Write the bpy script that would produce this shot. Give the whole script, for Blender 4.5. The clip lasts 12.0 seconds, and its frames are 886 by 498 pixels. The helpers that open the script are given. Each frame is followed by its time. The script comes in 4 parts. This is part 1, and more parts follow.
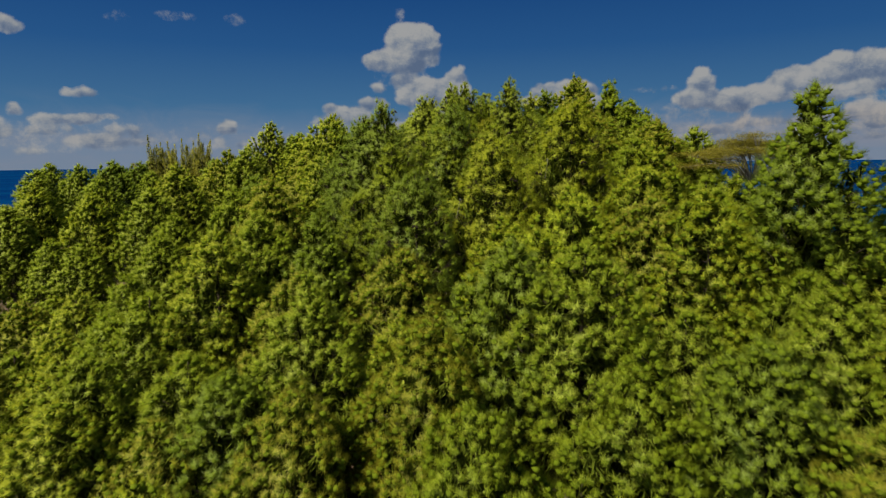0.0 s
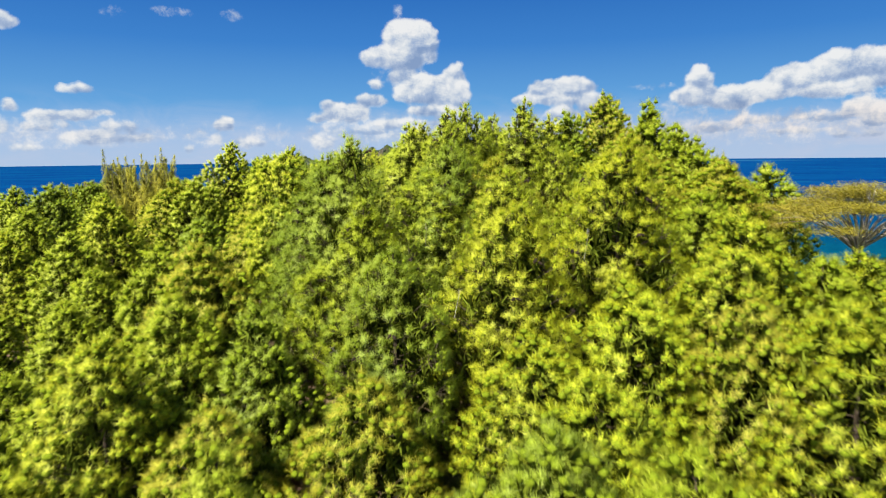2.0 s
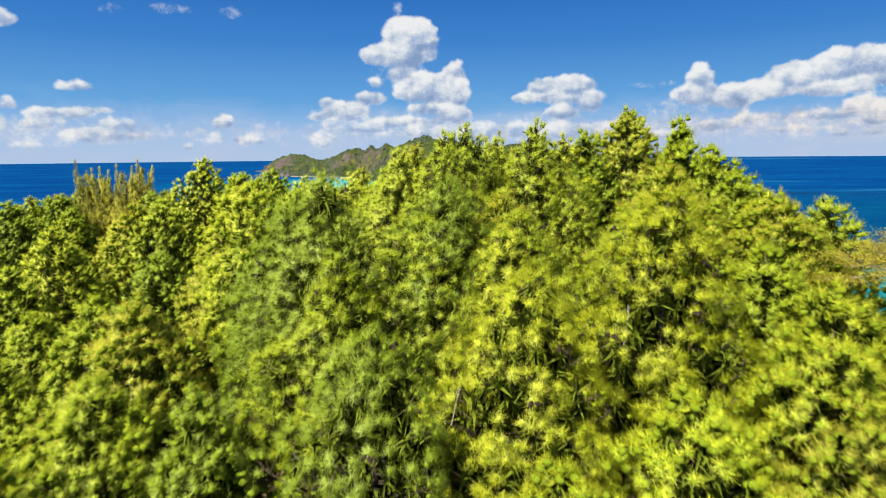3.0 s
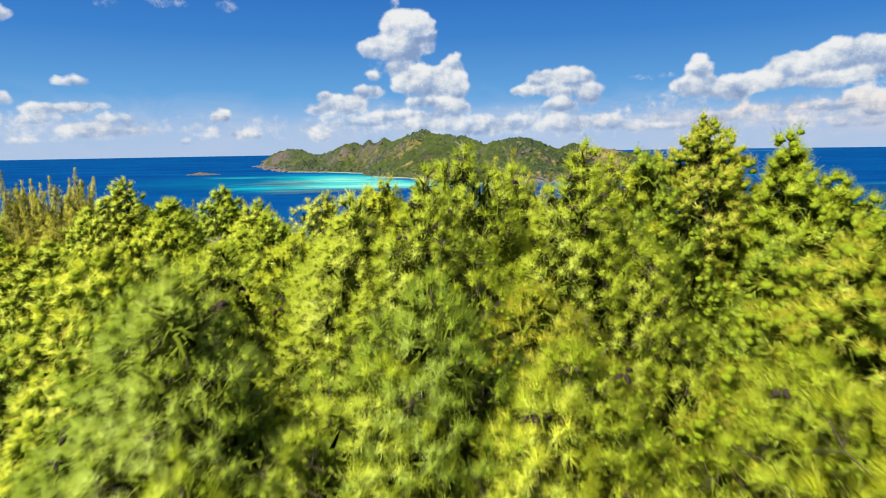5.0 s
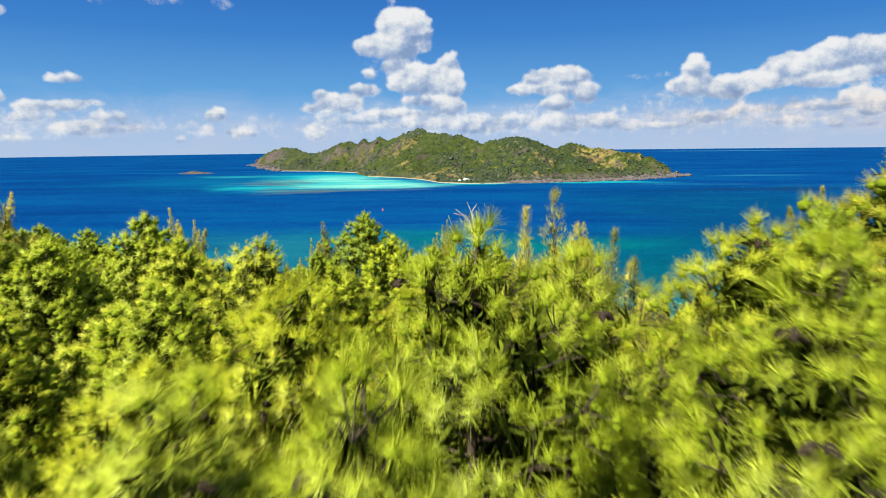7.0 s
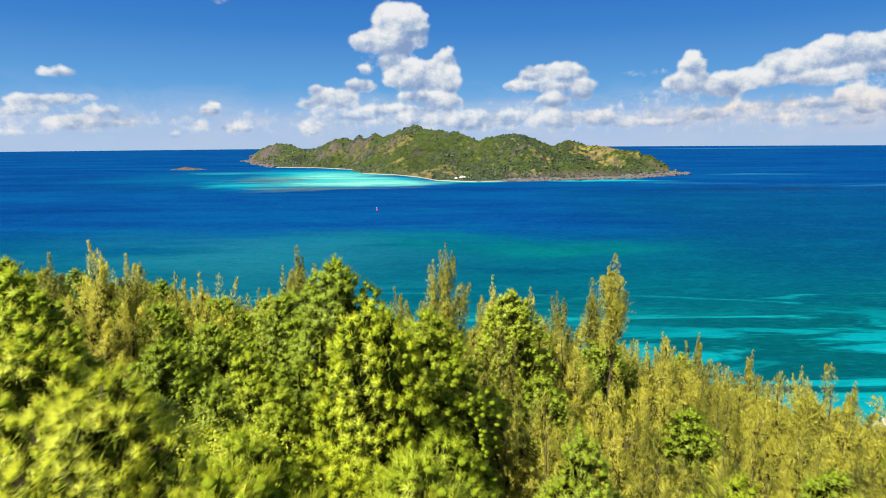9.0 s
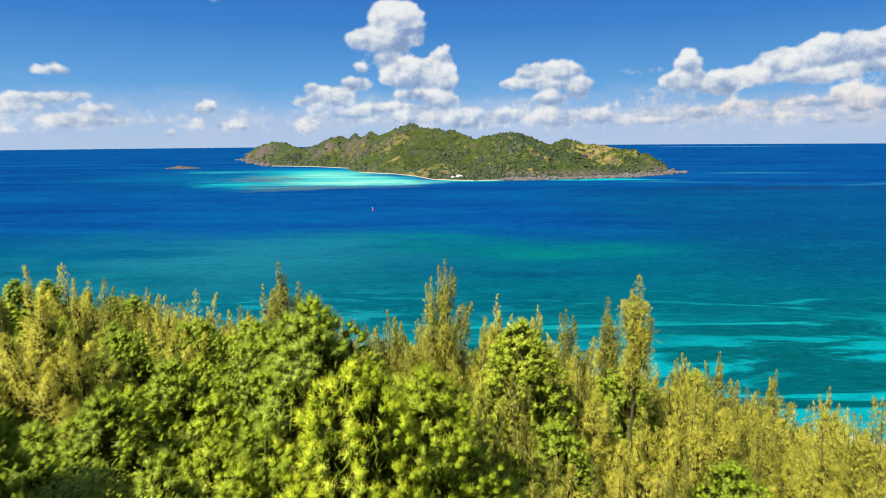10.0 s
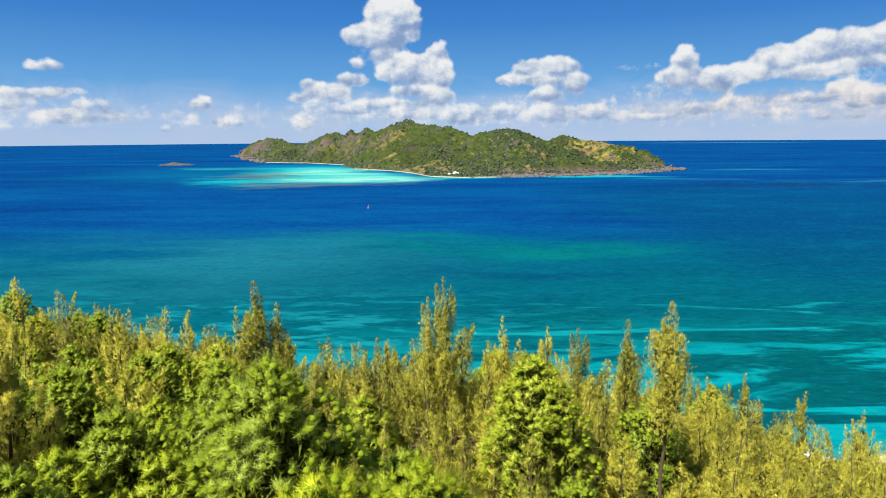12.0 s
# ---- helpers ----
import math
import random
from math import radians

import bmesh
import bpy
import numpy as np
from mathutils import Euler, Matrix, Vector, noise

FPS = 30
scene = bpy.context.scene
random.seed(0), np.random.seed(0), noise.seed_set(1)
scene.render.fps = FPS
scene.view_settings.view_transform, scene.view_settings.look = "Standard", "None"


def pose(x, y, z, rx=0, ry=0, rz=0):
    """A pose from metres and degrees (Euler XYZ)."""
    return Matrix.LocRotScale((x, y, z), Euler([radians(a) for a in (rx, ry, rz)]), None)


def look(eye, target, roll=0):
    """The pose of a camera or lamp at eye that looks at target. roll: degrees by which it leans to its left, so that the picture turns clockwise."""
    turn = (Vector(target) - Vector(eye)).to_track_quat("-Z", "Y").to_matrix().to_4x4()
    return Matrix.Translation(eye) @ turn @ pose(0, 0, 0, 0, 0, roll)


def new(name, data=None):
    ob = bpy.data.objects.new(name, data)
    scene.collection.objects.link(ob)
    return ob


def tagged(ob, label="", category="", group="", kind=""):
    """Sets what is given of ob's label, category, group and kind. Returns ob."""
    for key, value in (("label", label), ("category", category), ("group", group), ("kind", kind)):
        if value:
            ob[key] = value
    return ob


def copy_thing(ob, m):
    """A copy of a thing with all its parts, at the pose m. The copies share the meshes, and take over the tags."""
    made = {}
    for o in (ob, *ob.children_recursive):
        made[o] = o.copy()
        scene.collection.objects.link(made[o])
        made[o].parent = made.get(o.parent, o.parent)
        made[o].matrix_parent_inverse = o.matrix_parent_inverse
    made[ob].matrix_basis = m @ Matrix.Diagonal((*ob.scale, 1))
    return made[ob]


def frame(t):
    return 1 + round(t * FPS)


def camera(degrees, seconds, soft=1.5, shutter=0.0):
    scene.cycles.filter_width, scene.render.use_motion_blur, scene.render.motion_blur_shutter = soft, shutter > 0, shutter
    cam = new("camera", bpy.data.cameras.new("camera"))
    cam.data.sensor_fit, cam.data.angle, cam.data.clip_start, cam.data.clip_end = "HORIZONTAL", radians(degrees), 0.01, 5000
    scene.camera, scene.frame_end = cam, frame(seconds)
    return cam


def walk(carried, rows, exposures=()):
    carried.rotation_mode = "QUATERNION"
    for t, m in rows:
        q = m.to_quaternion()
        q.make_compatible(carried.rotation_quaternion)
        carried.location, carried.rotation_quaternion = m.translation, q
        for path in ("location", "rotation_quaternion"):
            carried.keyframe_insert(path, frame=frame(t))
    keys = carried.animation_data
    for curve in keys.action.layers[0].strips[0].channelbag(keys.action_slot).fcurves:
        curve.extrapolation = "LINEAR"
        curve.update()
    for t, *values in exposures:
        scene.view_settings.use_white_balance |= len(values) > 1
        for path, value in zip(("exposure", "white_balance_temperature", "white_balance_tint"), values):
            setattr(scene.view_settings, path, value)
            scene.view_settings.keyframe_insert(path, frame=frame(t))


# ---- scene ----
cam = camera(72.0, 12.0, soft=1.05, shutter=0.45)
walk(cam, [
    (0, pose(0.000, 0.000, 40.000, 81.759, 0.697, 1.007)),
    (0.5, pose(0.009, 1.821, 40.400, 81.683, 0.698, 0.940)),
    (1, pose(0.012, 3.672, 40.819, 81.616, 0.675, 0.872)),
    (1.5, pose(0.024, 5.643, 41.325, 81.548, 0.643, 0.827)),
    (2, pose(0.046, 7.676, 41.904, 81.454, 0.593, 0.797)),
    (2.5, pose(0.063, 9.722, 42.507, 81.346, 0.560, 0.771)),
    (3, pose(0.116, 11.710, 42.966, 81.244, 0.538, 0.771)),
    (5, pose(0.305, 19.796, 43.972, 80.634, 0.869, 0.656)),
    (5.5, pose(0.325, 21.816, 44.198, 80.598, 0.817, 0.637)),
    (6, pose(0.356, 23.665, 44.368, 80.565, 0.768, 0.561)),
    (6.5, pose(0.360, 25.558, 44.505, 80.530, 0.734, 0.414)),
    (7, pose(0.344, 27.496, 44.637, 80.511, 0.680, 0.291)),
    (7.5, pose(0.339, 29.375, 44.780, 80.496, 0.624, 0.186)),
    (9.5, pose(0.130, 36.947, 45.639, 80.043, 0.400, -0.215)),
    (10, pose(0.071, 38.919, 45.794, 79.981, 0.439, -0.416)),
    (10.5, pose(0.044, 40.688, 46.028, 79.873, 0.504, -0.553)),
    (11, pose(0.037, 42.026, 46.046, 79.762, 0.512, -0.638)),
    (11.5, pose(0.031, 42.771, 46.071, 79.684, 0.474, -0.701)),
    (12, pose(0.018, 43.082, 46.051, 79.624, 0.424, -0.754)),
], exposures=[(0.0, 0.45), (0.1, 0.8), (0.2, 1.22), (0.3, 1.62), (0.4, 1.8)])

# ---- light ----
SUN_FROM = Vector((-0.60, -0.72, 1.15))
world = bpy.data.worlds.new("world")
scene.world = world
world.use_nodes = True
wn = world.node_tree
sky = wn.nodes.new("ShaderNodeTexSky")
sky.sky_type, sky.sun_disc = "NISHITA", False
sky.sun_elevation = math.asin(SUN_FROM.normalized().z)
sky.sun_rotation = math.atan2(SUN_FROM.x, SUN_FROM.y)
sky.air_density, sky.dust_density, sky.ozone_density = 1.0, 0.6, 2.0
wn.links.new(sky.outputs[0], wn.nodes["Background"].inputs[0])
wn.nodes["Background"].inputs[1].default_value = 0.07

sun = new("sun", bpy.data.lights.new("sun", "SUN"))
sun.data.energy, sun.data.angle, sun.data.color = 5.0, radians(0.53), (1.0, 0.94, 0.82)
sun.matrix_world = look(SUN_FROM * 100, (0, 0, 0))

SEA = 17.5
RNG = np.random.default_rng(7)


# ---- node helpers ----
class Nodes:
    """A material's node tree, with short calls for the few nodes used here."""

    def __init__(self, name):
        self.mat = bpy.data.materials.new(name)
        self.mat.use_nodes = True
        self.t = self.mat.node_tree
        self.t.nodes.clear()
        self.out = self.add("ShaderNodeOutputMaterial")

    def add(self, kind, **sockets):
        node = self.t.nodes.new(kind)
        for key, value in sockets.items():
            self.put(node.inputs[key.replace("_", " ")], value)
        return node

    def put(self, socket, value):
        if isinstance(value, bpy.types.NodeSocket):
            self.t.links.new(value, socket)
        elif value is not None:
            socket.default_value = value

    def math(self, op, a, b=None, c=None, clamp=False):
        node = self.t.nodes.new("ShaderNodeMath")
        node.operation, node.use_clamp = op, clamp
        for socket, value in zip(node.inputs, (a, b, c)):
            self.put(socket, value)
        return node.outputs[0]

    def noise(self, vector, scale, detail=4.0, rough=0.55, distortion=0.0):
        node = self.add("ShaderNodeTexNoise", Vector=vector, Scale=scale, Detail=detail, Roughness=rough, Distortion=distortion)
        return node.outputs[0]

    def ramp(self, value, *stops):
        node = self.add("ShaderNodeValToRGB")
        ramp = node.color_ramp
        while len(ramp.elements) < len(stops):
            ramp.elements.new(0.5)
        for e, (at, colour) in zip(ramp.elements, stops):
            e.position, e.color = at, (*colour, 1)
        self.put(node.inputs[0], value)
        return node.outputs[0]

    def step(self, value, low, high):
        node = self.add("ShaderNodeMapRange")
        node.interpolation_type = "SMOOTHSTEP"
        self.put(node.inputs[0], value)
        self.put(node.inputs[1], low)
        self.put(node.inputs[2], high)
        return node.outputs[0]

    def mix(self, factor, a, b, blend="MIX"):
        node = self.t.nodes.new("ShaderNodeMix")
        node.data_type, node.blend_type = "RGBA", blend
        self.put(node.inputs[0], factor)
        self.put(node.inputs[6], a if isinstance(a, bpy.types.NodeSocket) else (*a, 1))
        self.put(node.inputs[7], b if isinstance(b, bpy.types.NodeSocket) else (*b, 1))
        return node.outputs[2]

    def vec(self, vector, scale=(1, 1, 1), shift=(0, 0, 0), turn=0.0):
        node = self.t.nodes.new("ShaderNodeMapping")
        self.put(node.inputs[0], vector)
        node.inputs[1].default_value, node.inputs[3].default_value = shift, scale
        node.inputs[2].default_value = (0, 0, turn)
        return node.outputs[0]

    def bump(self, height, strength, distance):
        return self.add("ShaderNodeBump", Strength=strength, Distance=distance, Height=height).outputs[0]

    def finish(self, shader):
        self.t.links.new(shader, self.out.inputs[0])
        return self.mat


def leaf_material(name, dark, mid, light, through_light=0.76, patch=1.6):
    """Thin living leaves: a matt sheen over colour that shifts from tree to tree and from shoot to shoot, and light shining through."""
    n = Nodes(name)
    co = n.add("ShaderNodeTexCoord").outputs["Object"]
    info = n.add("ShaderNodeObjectInfo").outputs["Random"]
    geo = n.add("ShaderNodeNewGeometry").outputs["Random Per Island"]
    blend = n.math("ADD", n.math("MULTIPLY", n.noise(co, patch, 3.0), 0.9), n.math("MULTIPLY", n.math("SUBTRACT", geo, 0.5), 0.35))
    blend = n.math("ADD", blend, n.math("MULTIPLY", n.math("SUBTRACT", info, 0.5), 0.35))
    colour = n.ramp(blend, (0.22, dark), (0.48, mid), (0.78, light))
    body = n.add("ShaderNodeBsdfPrincipled", Base_Color=colour, Roughness=0.55)
    body.inputs["Specular IOR Level"].default_value = 0.2
    thin = n.add("ShaderNodeBsdfTranslucent", Color=n.mix(through_light, (0, 0, 0), colour))
    both = n.t.nodes.new("ShaderNodeAddShader")
    n.t.links.new(body.outputs[0], both.inputs[0])
    n.t.links.new(thin.outputs[0], both.inputs[1])
    return n.finish(both.outputs[0])


def bark_material(name, dark, light, scale=6.0):
    n = Nodes(name)
    co = n.add("ShaderNodeTexCoord").outputs["Object"]
    streak = n.noise(n.vec(co, (1, 1, 0.25)), scale, 6.0, 0.65)
    blotch = n.noise(co, 1.3, 3.0)
    colour = n.mix(blotch, n.ramp(streak, (0.3, dark), (0.7, light)), dark, "MIX")
    body = n.add("ShaderNodeBsdfPrincipled", Base_Color=colour, Roughness=0.95, Normal=n.bump(streak, 0.7, 0.03))
    body.inputs["Specular IOR Level"].default_value = 0.05
    return n.finish(body.outputs[0])


M_NEEDLE = {
    "bright": leaf_material("needles_bright", (0.212, 0.240, 0.006), (0.258, 0.286, 0.010), (0.285, 0.304, 0.026)),
    "fresh": leaf_material("needles_fresh", (0.187, 0.202, 0.004), (0.232, 0.250, 0.009), (0.258, 0.270, 0.026)),
    "green": leaf_material("needles_green", (0.137, 0.168, 0.004), (0.190, 0.223, 0.009), (0.228, 0.253, 0.027)),
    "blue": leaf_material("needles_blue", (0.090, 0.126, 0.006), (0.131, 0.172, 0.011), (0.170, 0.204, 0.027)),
    "dull": leaf_material("needles_dull", (0.155, 0.150, 0.005), (0.193, 0.189, 0.009), (0.222, 0.214, 0.024)),
}
M_CASUARINA = leaf_material("casuarina_twigs", (0.056, 0.060, 0.006), (0.180, 0.174, 0.015), (0.308, 0.280, 0.030), 0.6, 3.2)
# Shade between the plumes, carried by the dark colour of inner twigs.
M_PLUME_SHADE = bark_material("old_casuarina_twigs", (0.022, 0.021, 0.005), (0.064, 0.058, 0.011), 14.0)
M_UMBRELLA = leaf_material("umbrella_leaves", (0.070, 0.062, 0.004), (0.125, 0.108, 0.007), (0.185, 0.155, 0.012), 0.4, 0.8)
M_BROAD = leaf_material("broad_leaves", (0.085, 0.110, 0.006), (0.165, 0.190, 0.009), (0.245, 0.255, 0.014), 0.5, 1.2)
# Shade between needles, put into the colour of each tuft's heart.
M_HEART_SHADE = bark_material("crowded_inner_needles", (0.078, 0.108, 0.005), (0.145, 0.182, 0.009), 40.0)
# Dark gaps of the crown: shade painted on tufts set inside it.
M_CROWN_SHADE = bark_material("old_inner_needles", (0.050, 0.066, 0.005), (0.115, 0.135, 0.010), 20.0)
M_BARK = bark_material("pine_bark", (0.030, 0.022, 0.014), (0.085, 0.066, 0.046))
M_TWIG = bark_material("pine_twig_bark", (0.050, 0.036, 0.018), (0.120, 0.090, 0.050), 12.0)
M_PALE_BARK = bark_material("pale_bark", (0.186, 0.167, 0.136), (0.341, 0.316, 0.273))
M_CONE = bark_material("cone_scales", (0.014, 0.010, 0.007), (0.050, 0.036, 0.024), 30.0)


def litter_material():
    n = Nodes("forest_litter")
    co = n.add("ShaderNodeTexCoord").outputs["Object"]
    fine, broad = n.noise(co, 5.0, 8.0, 0.7), n.noise(co, 0.25, 4.0)
    colour = n.mix(n.step(broad, 0.45, 0.65), n.ramp(fine, (0.3, (0.05, 0.032, 0.018)), (0.7, (0.15, 0.09, 0.045))), (0.04, 0.055, 0.015))
    return n.finish(n.add("ShaderNodeBsdfPrincipled", Base_Color=colour, Roughness=0.95, Normal=n.bump(fine, 0.8, 0.1)).outputs[0])


def sea_material():
    """Clear tropical water over a sea bed of deep basin, sand and reef; the bed's colour shows through as the water's
    own. Highlights and dark sides of ripples are painted in.
    """
    n = Nodes("sea_water")
    co = n.add("ShaderNodeTexCoord").outputs["Object"]
    drift = n.add("ShaderNodeTexNoise", Vector=co, Scale=0.012, Detail=5.0, Roughness=0.6).outputs[1]
    warp = n.t.nodes.new("ShaderNodeVectorMath")
    warp.operation = "MULTIPLY_ADD"
    n.put(warp.inputs[0], drift)
    warp.inputs[1].default_value, warp.inputs[2].default_value = (110, 70, 0), (0, 0, 0)
    shifted = n.t.nodes.new("ShaderNodeVectorMath")
    shifted.operation = "ADD"
    n.put(shifted.inputs[0], warp.outputs[0])
    n.put(shifted.inputs[1], co)
    place = n.vec(shifted.outputs[0], shift=(-55, -35, 0))

    def zone(cx, cy, rx, ry, turn=0.0, soft=0.55, where=place):
        node = n.t.nodes.new("ShaderNodeVectorMath")
        node.operation = "LENGTH"
        c, s = math.cos(turn), math.sin(turn)
        moved = n.vec(where, (1 / rx, 1 / ry, 0), ((-cx * c - cy * s) / rx, (cx * s - cy * c) / ry, 0)) if not turn else \
            n.vec(n.vec(where, turn=-turn), (1 / rx, 1 / ry, 0), ((-cx * c - cy * s) / rx, (cx * s - cy * c) / ry, 0))
        n.put(node.inputs[0], moved)
        return n.step(node.outputs["Value"], 1.0 + soft * 0.4, 1.0 - soft)

    split = n.add("ShaderNodeSeparateXYZ", Vector=place)
    patches = n.noise(n.vec(co, (0.007, 0.026, 1)), 1.0, 5.0, 0.6)
    deep = n.ramp(patches, (0.36, (0.0006, 0.036, 0.175)), (0.52, (0.001, 0.052, 0.215)), (0.68, (0.001, 0.078, 0.235)))
    # teal shelf towards the near shore
    near = n.step(split.outputs[1], 262.0, 150.0)
    colour = n.mix(n.math("MULTIPLY", near, 0.9), deep, (0.0002, 0.088, 0.120))
    breaks = n.step(n.noise(n.vec(co, (0.014, 0.040, 1)), 1.0, 5.0, 0.62), 0.34, 0.60)
    west = n.math("MULTIPLY", zone(-58, 190, 62, 46, 0.35, 0.9), breaks)
    colour = n.mix(n.math("MULTIPLY", west, 0.75), colour, (0.010, 0.150, 0.215))
    green = n.math("MULTIPLY", n.math("MAXIMUM", zone(22, 196, 52, 16, 0.0, 0.9), zone(-8, 216, 36, 12, 0.0, 0.9)), breaks)
    colour = n.mix(n.math("MULTIPLY", green, 0.8), colour, (0.0005, 0.150, 0.140))
    colour = n.mix(n.math("MULTIPLY", zone(5, 171, 26, 5, 0.0, 0.9), 0.6), colour, (0.0005, 0.050, 0.115))
    east = n.math("MULTIPLY", n.step(split.outputs[0], 25.0, 105.0), n.math("MULTIPLY", n.step(split.outputs[1], 128.0, 185.0), n.step(split.outputs[1], 480.0, 300.0)))
    colour = n.mix(n.math("MULTIPLY", east, 0.65), colour, (0.0005, 0.054, 0.140))
    inshore = n.step(split.outputs[1], 146.0, 112.0)
    reef = n.noise(n.vec(co, (0.030, 0.12, 1), turn=-0.08), 1.0, 5.0, 0.6, 0.8)
    colour = n.mix(n.math("MULTIPLY", n.step(split.outputs[1], 160.0, 118.0), 0.85), colour, (0.0002, 0.080, 0.090))
    colour = n.mix(n.math("MULTIPLY", inshore, n.step(reef, 0.48, 0.56)), colour, (0.001, 0.27, 0.31))
    # Caustic sparkle off the near shore, painted as small pale patches.
    shallows = n.math("MULTIPLY", zone(-30, 136, 62, 22, 0.0, 0.9), n.step(n.noise(n.vec(co, (0.10, 0.32, 1)), 1.0, 5.0, 0.6, 0.6), 0.50, 0.62))
    colour = n.mix(n.math("MULTIPLY", shallows, 0.6), colour, (0.010, 0.30, 0.36))
    # pale sand streaks off the eastern shore
    streak = n.step(n.noise(n.vec(co, (0.030, 0.14, 1), turn=-0.1), 1.0, 5.0, 0.55, 1.1), 0.55, 0.66)
    colour = n.mix(n.math("MULTIPLY", n.math("MULTIPLY", streak, zone(60, 128, 70, 30, 0.0, 0.9)), 0.7), colour, (0.006, 0.40, 0.43))
    # the far island's lagoon: turquoise shallows, pale sand, dark coral heads and a deeper pool
    colour = n.mix(n.math("MULTIPLY", zone(-150, 575, 150, 150, 0.3, 0.9), 0.45), colour, (0.002, 0.15, 0.26))
    bank = n.step(n.noise(n.vec(co, (0.010, 0.030, 1)), 1.0, 5.0, 0.62), 0.40, 0.56)
    arm = n.math("MULTIPLY", zone(-205, 640, 90, 28, 0.15, 0.9), bank)
    colour = n.mix(n.math("MULTIPLY", arm, 0.7), colour, (0.02, 0.30, 0.34))
    shallow = n.math("MAXIMUM", zone(-66, 500, 66, 74, 0.3), n.math("MAXIMUM", zone(-104, 590, 62, 108, 0.35), zone(62, 478, 110, 16)))
    shallow = n.math("MAXIMUM", shallow, n.math("MULTIPLY", zone(-120, 470, 52, 60, 0.2), n.math("MULTIPLY_ADD", bank, 0.7, 0.15)))
    colour = n.mix(shallow, colour, (0.010, 0.36, 0.40))
    sandy = n.math("MAXIMUM", zone(-52, 482, 54, 50, 0.4, 0.8), zone(-84, 560, 46, 80, 0.4, 0.9))
    colour = n.mix(n.math("MULTIPLY", sandy, n.math("MULTIPLY_ADD", bank, 0.62, 0.30)), colour, (0.30, 0.74, 0.53))
    colour = n.mix(n.math("MULTIPLY", zone(-150, 690, 60, 34, 0.2), 0.85), colour, (0.002, 0.14, 0.30))
    mottle = n.noise(n.vec(co, (0.02, 0.06, 1)), 1.0, 5.0, 0.65)
    coral = n.math("MULTIPLY", n.step(mottle, 0.42, 0.54), n.math("MAXIMUM", zone(-104, 446, 34, 26, 0.2), n.math("MAXIMUM", zone(-62, 418, 64, 14, 0.1), zone(-128, 520, 30, 60, 0.3))))
    colour = n.mix(n.math("MULTIPLY", coral, 0.8), colour, (0.085, 0.140, 0.150))
    heads = n.math("MULTIPLY", n.step(mottle, 0.56, 0.64), sandy)
    colour = n.mix(n.math("MULTIPLY", heads, 0.6), colour, (0.02, 0.26, 0.30))
    # dark reef and pale shoals east of the island, and the far reef line
    colour = n.mix(n.math("MULTIPLY", n.math("MULTIPLY", zone(205, 392, 75, 18, 0.0, 0.9), breaks), 0.7), colour, (0.008, 0.030, 0.085))
    shoal = n.math("MAXIMUM", zone(330, 425, 110, 12, 0.0, 0.9), n.math("MAXIMUM", zone(168, 452, 45, 8, 0.0, 0.9), zone(275, 560, 40, 16, 0.0, 0.9)))
    colour = n.mix(n.math("MULTIPLY", n.math("MULTIPLY", shoal, bank), 0.55), colour, (0.03, 0.22, 0.32))
    colour = n.mix(n.math("MULTIPLY", zone(1120, 2450, 330, 90, -0.4), 0.5), colour, (0.10, 0.35, 0.50))

    ripple = n.noise(n.vec(co, (0.30, 1.0, 1)), 0.9, 6.0, 0.6)
    swell = n.noise(n.vec(co, (0.05, 0.16, 1)), 1.0, 4.0, 0.55)
    height = n.math("ADD", n.math("MULTIPLY", ripple, 0.5), swell)
    chop = n.noise(n.vec(co, (0.55, 1.5, 1), turn=0.12), 1.0, 5.0, 0.72, 0.3)
    gusts = n.noise(n.vec(co, (0.05, 0.13, 1), turn=0.2), 1.0, 4.0, 0.65, 0.4)
    colour = n.mix(n.math("MULTIPLY", n.step(gusts, 0.50, 0.70), 0.20), colour, (0.001, 0.15, 0.22))
    colour = n.mix(n.math("MULTIPLY", n.step(gusts, 0.46, 0.30), 0.25), colour, (0.0005, 0.035, 0.11))
    # Ripple highlights and shaded wave sides, painted into the water colour.
    colour = n.mix(n.math("MULTIPLY", n.step(chop, 0.52, 0.70), 0.30), colour, (0.004, 0.20, 0.27))
    colour = n.mix(n.math("MULTIPLY", n.step(chop, 0.50, 0.34), 0.45), colour, n.mix(0.6, colour, (0, 0, 0.01)))
    colour = n.mix(0.585, colour, (0, 0, 0))
    body = n.add("ShaderNodeBsdfDiffuse", Color=colour, Normal=n.bump(height, 0.5, 0.5))
    sheen = n.add("ShaderNodeBsdfGlossy", Color=(0.8, 0.9, 1.0, 1.0), Roughness=0.35, Normal=n.bump(height, 0.5, 0.5))
    both = n.add("ShaderNodeMixShader", Fac=0.004)
    n.t.links.new(body.outputs[0], both.inputs[1])
    n.t.links.new(sheen.outputs[0], both.inputs[2])
    return n.finish(both.outputs[0])


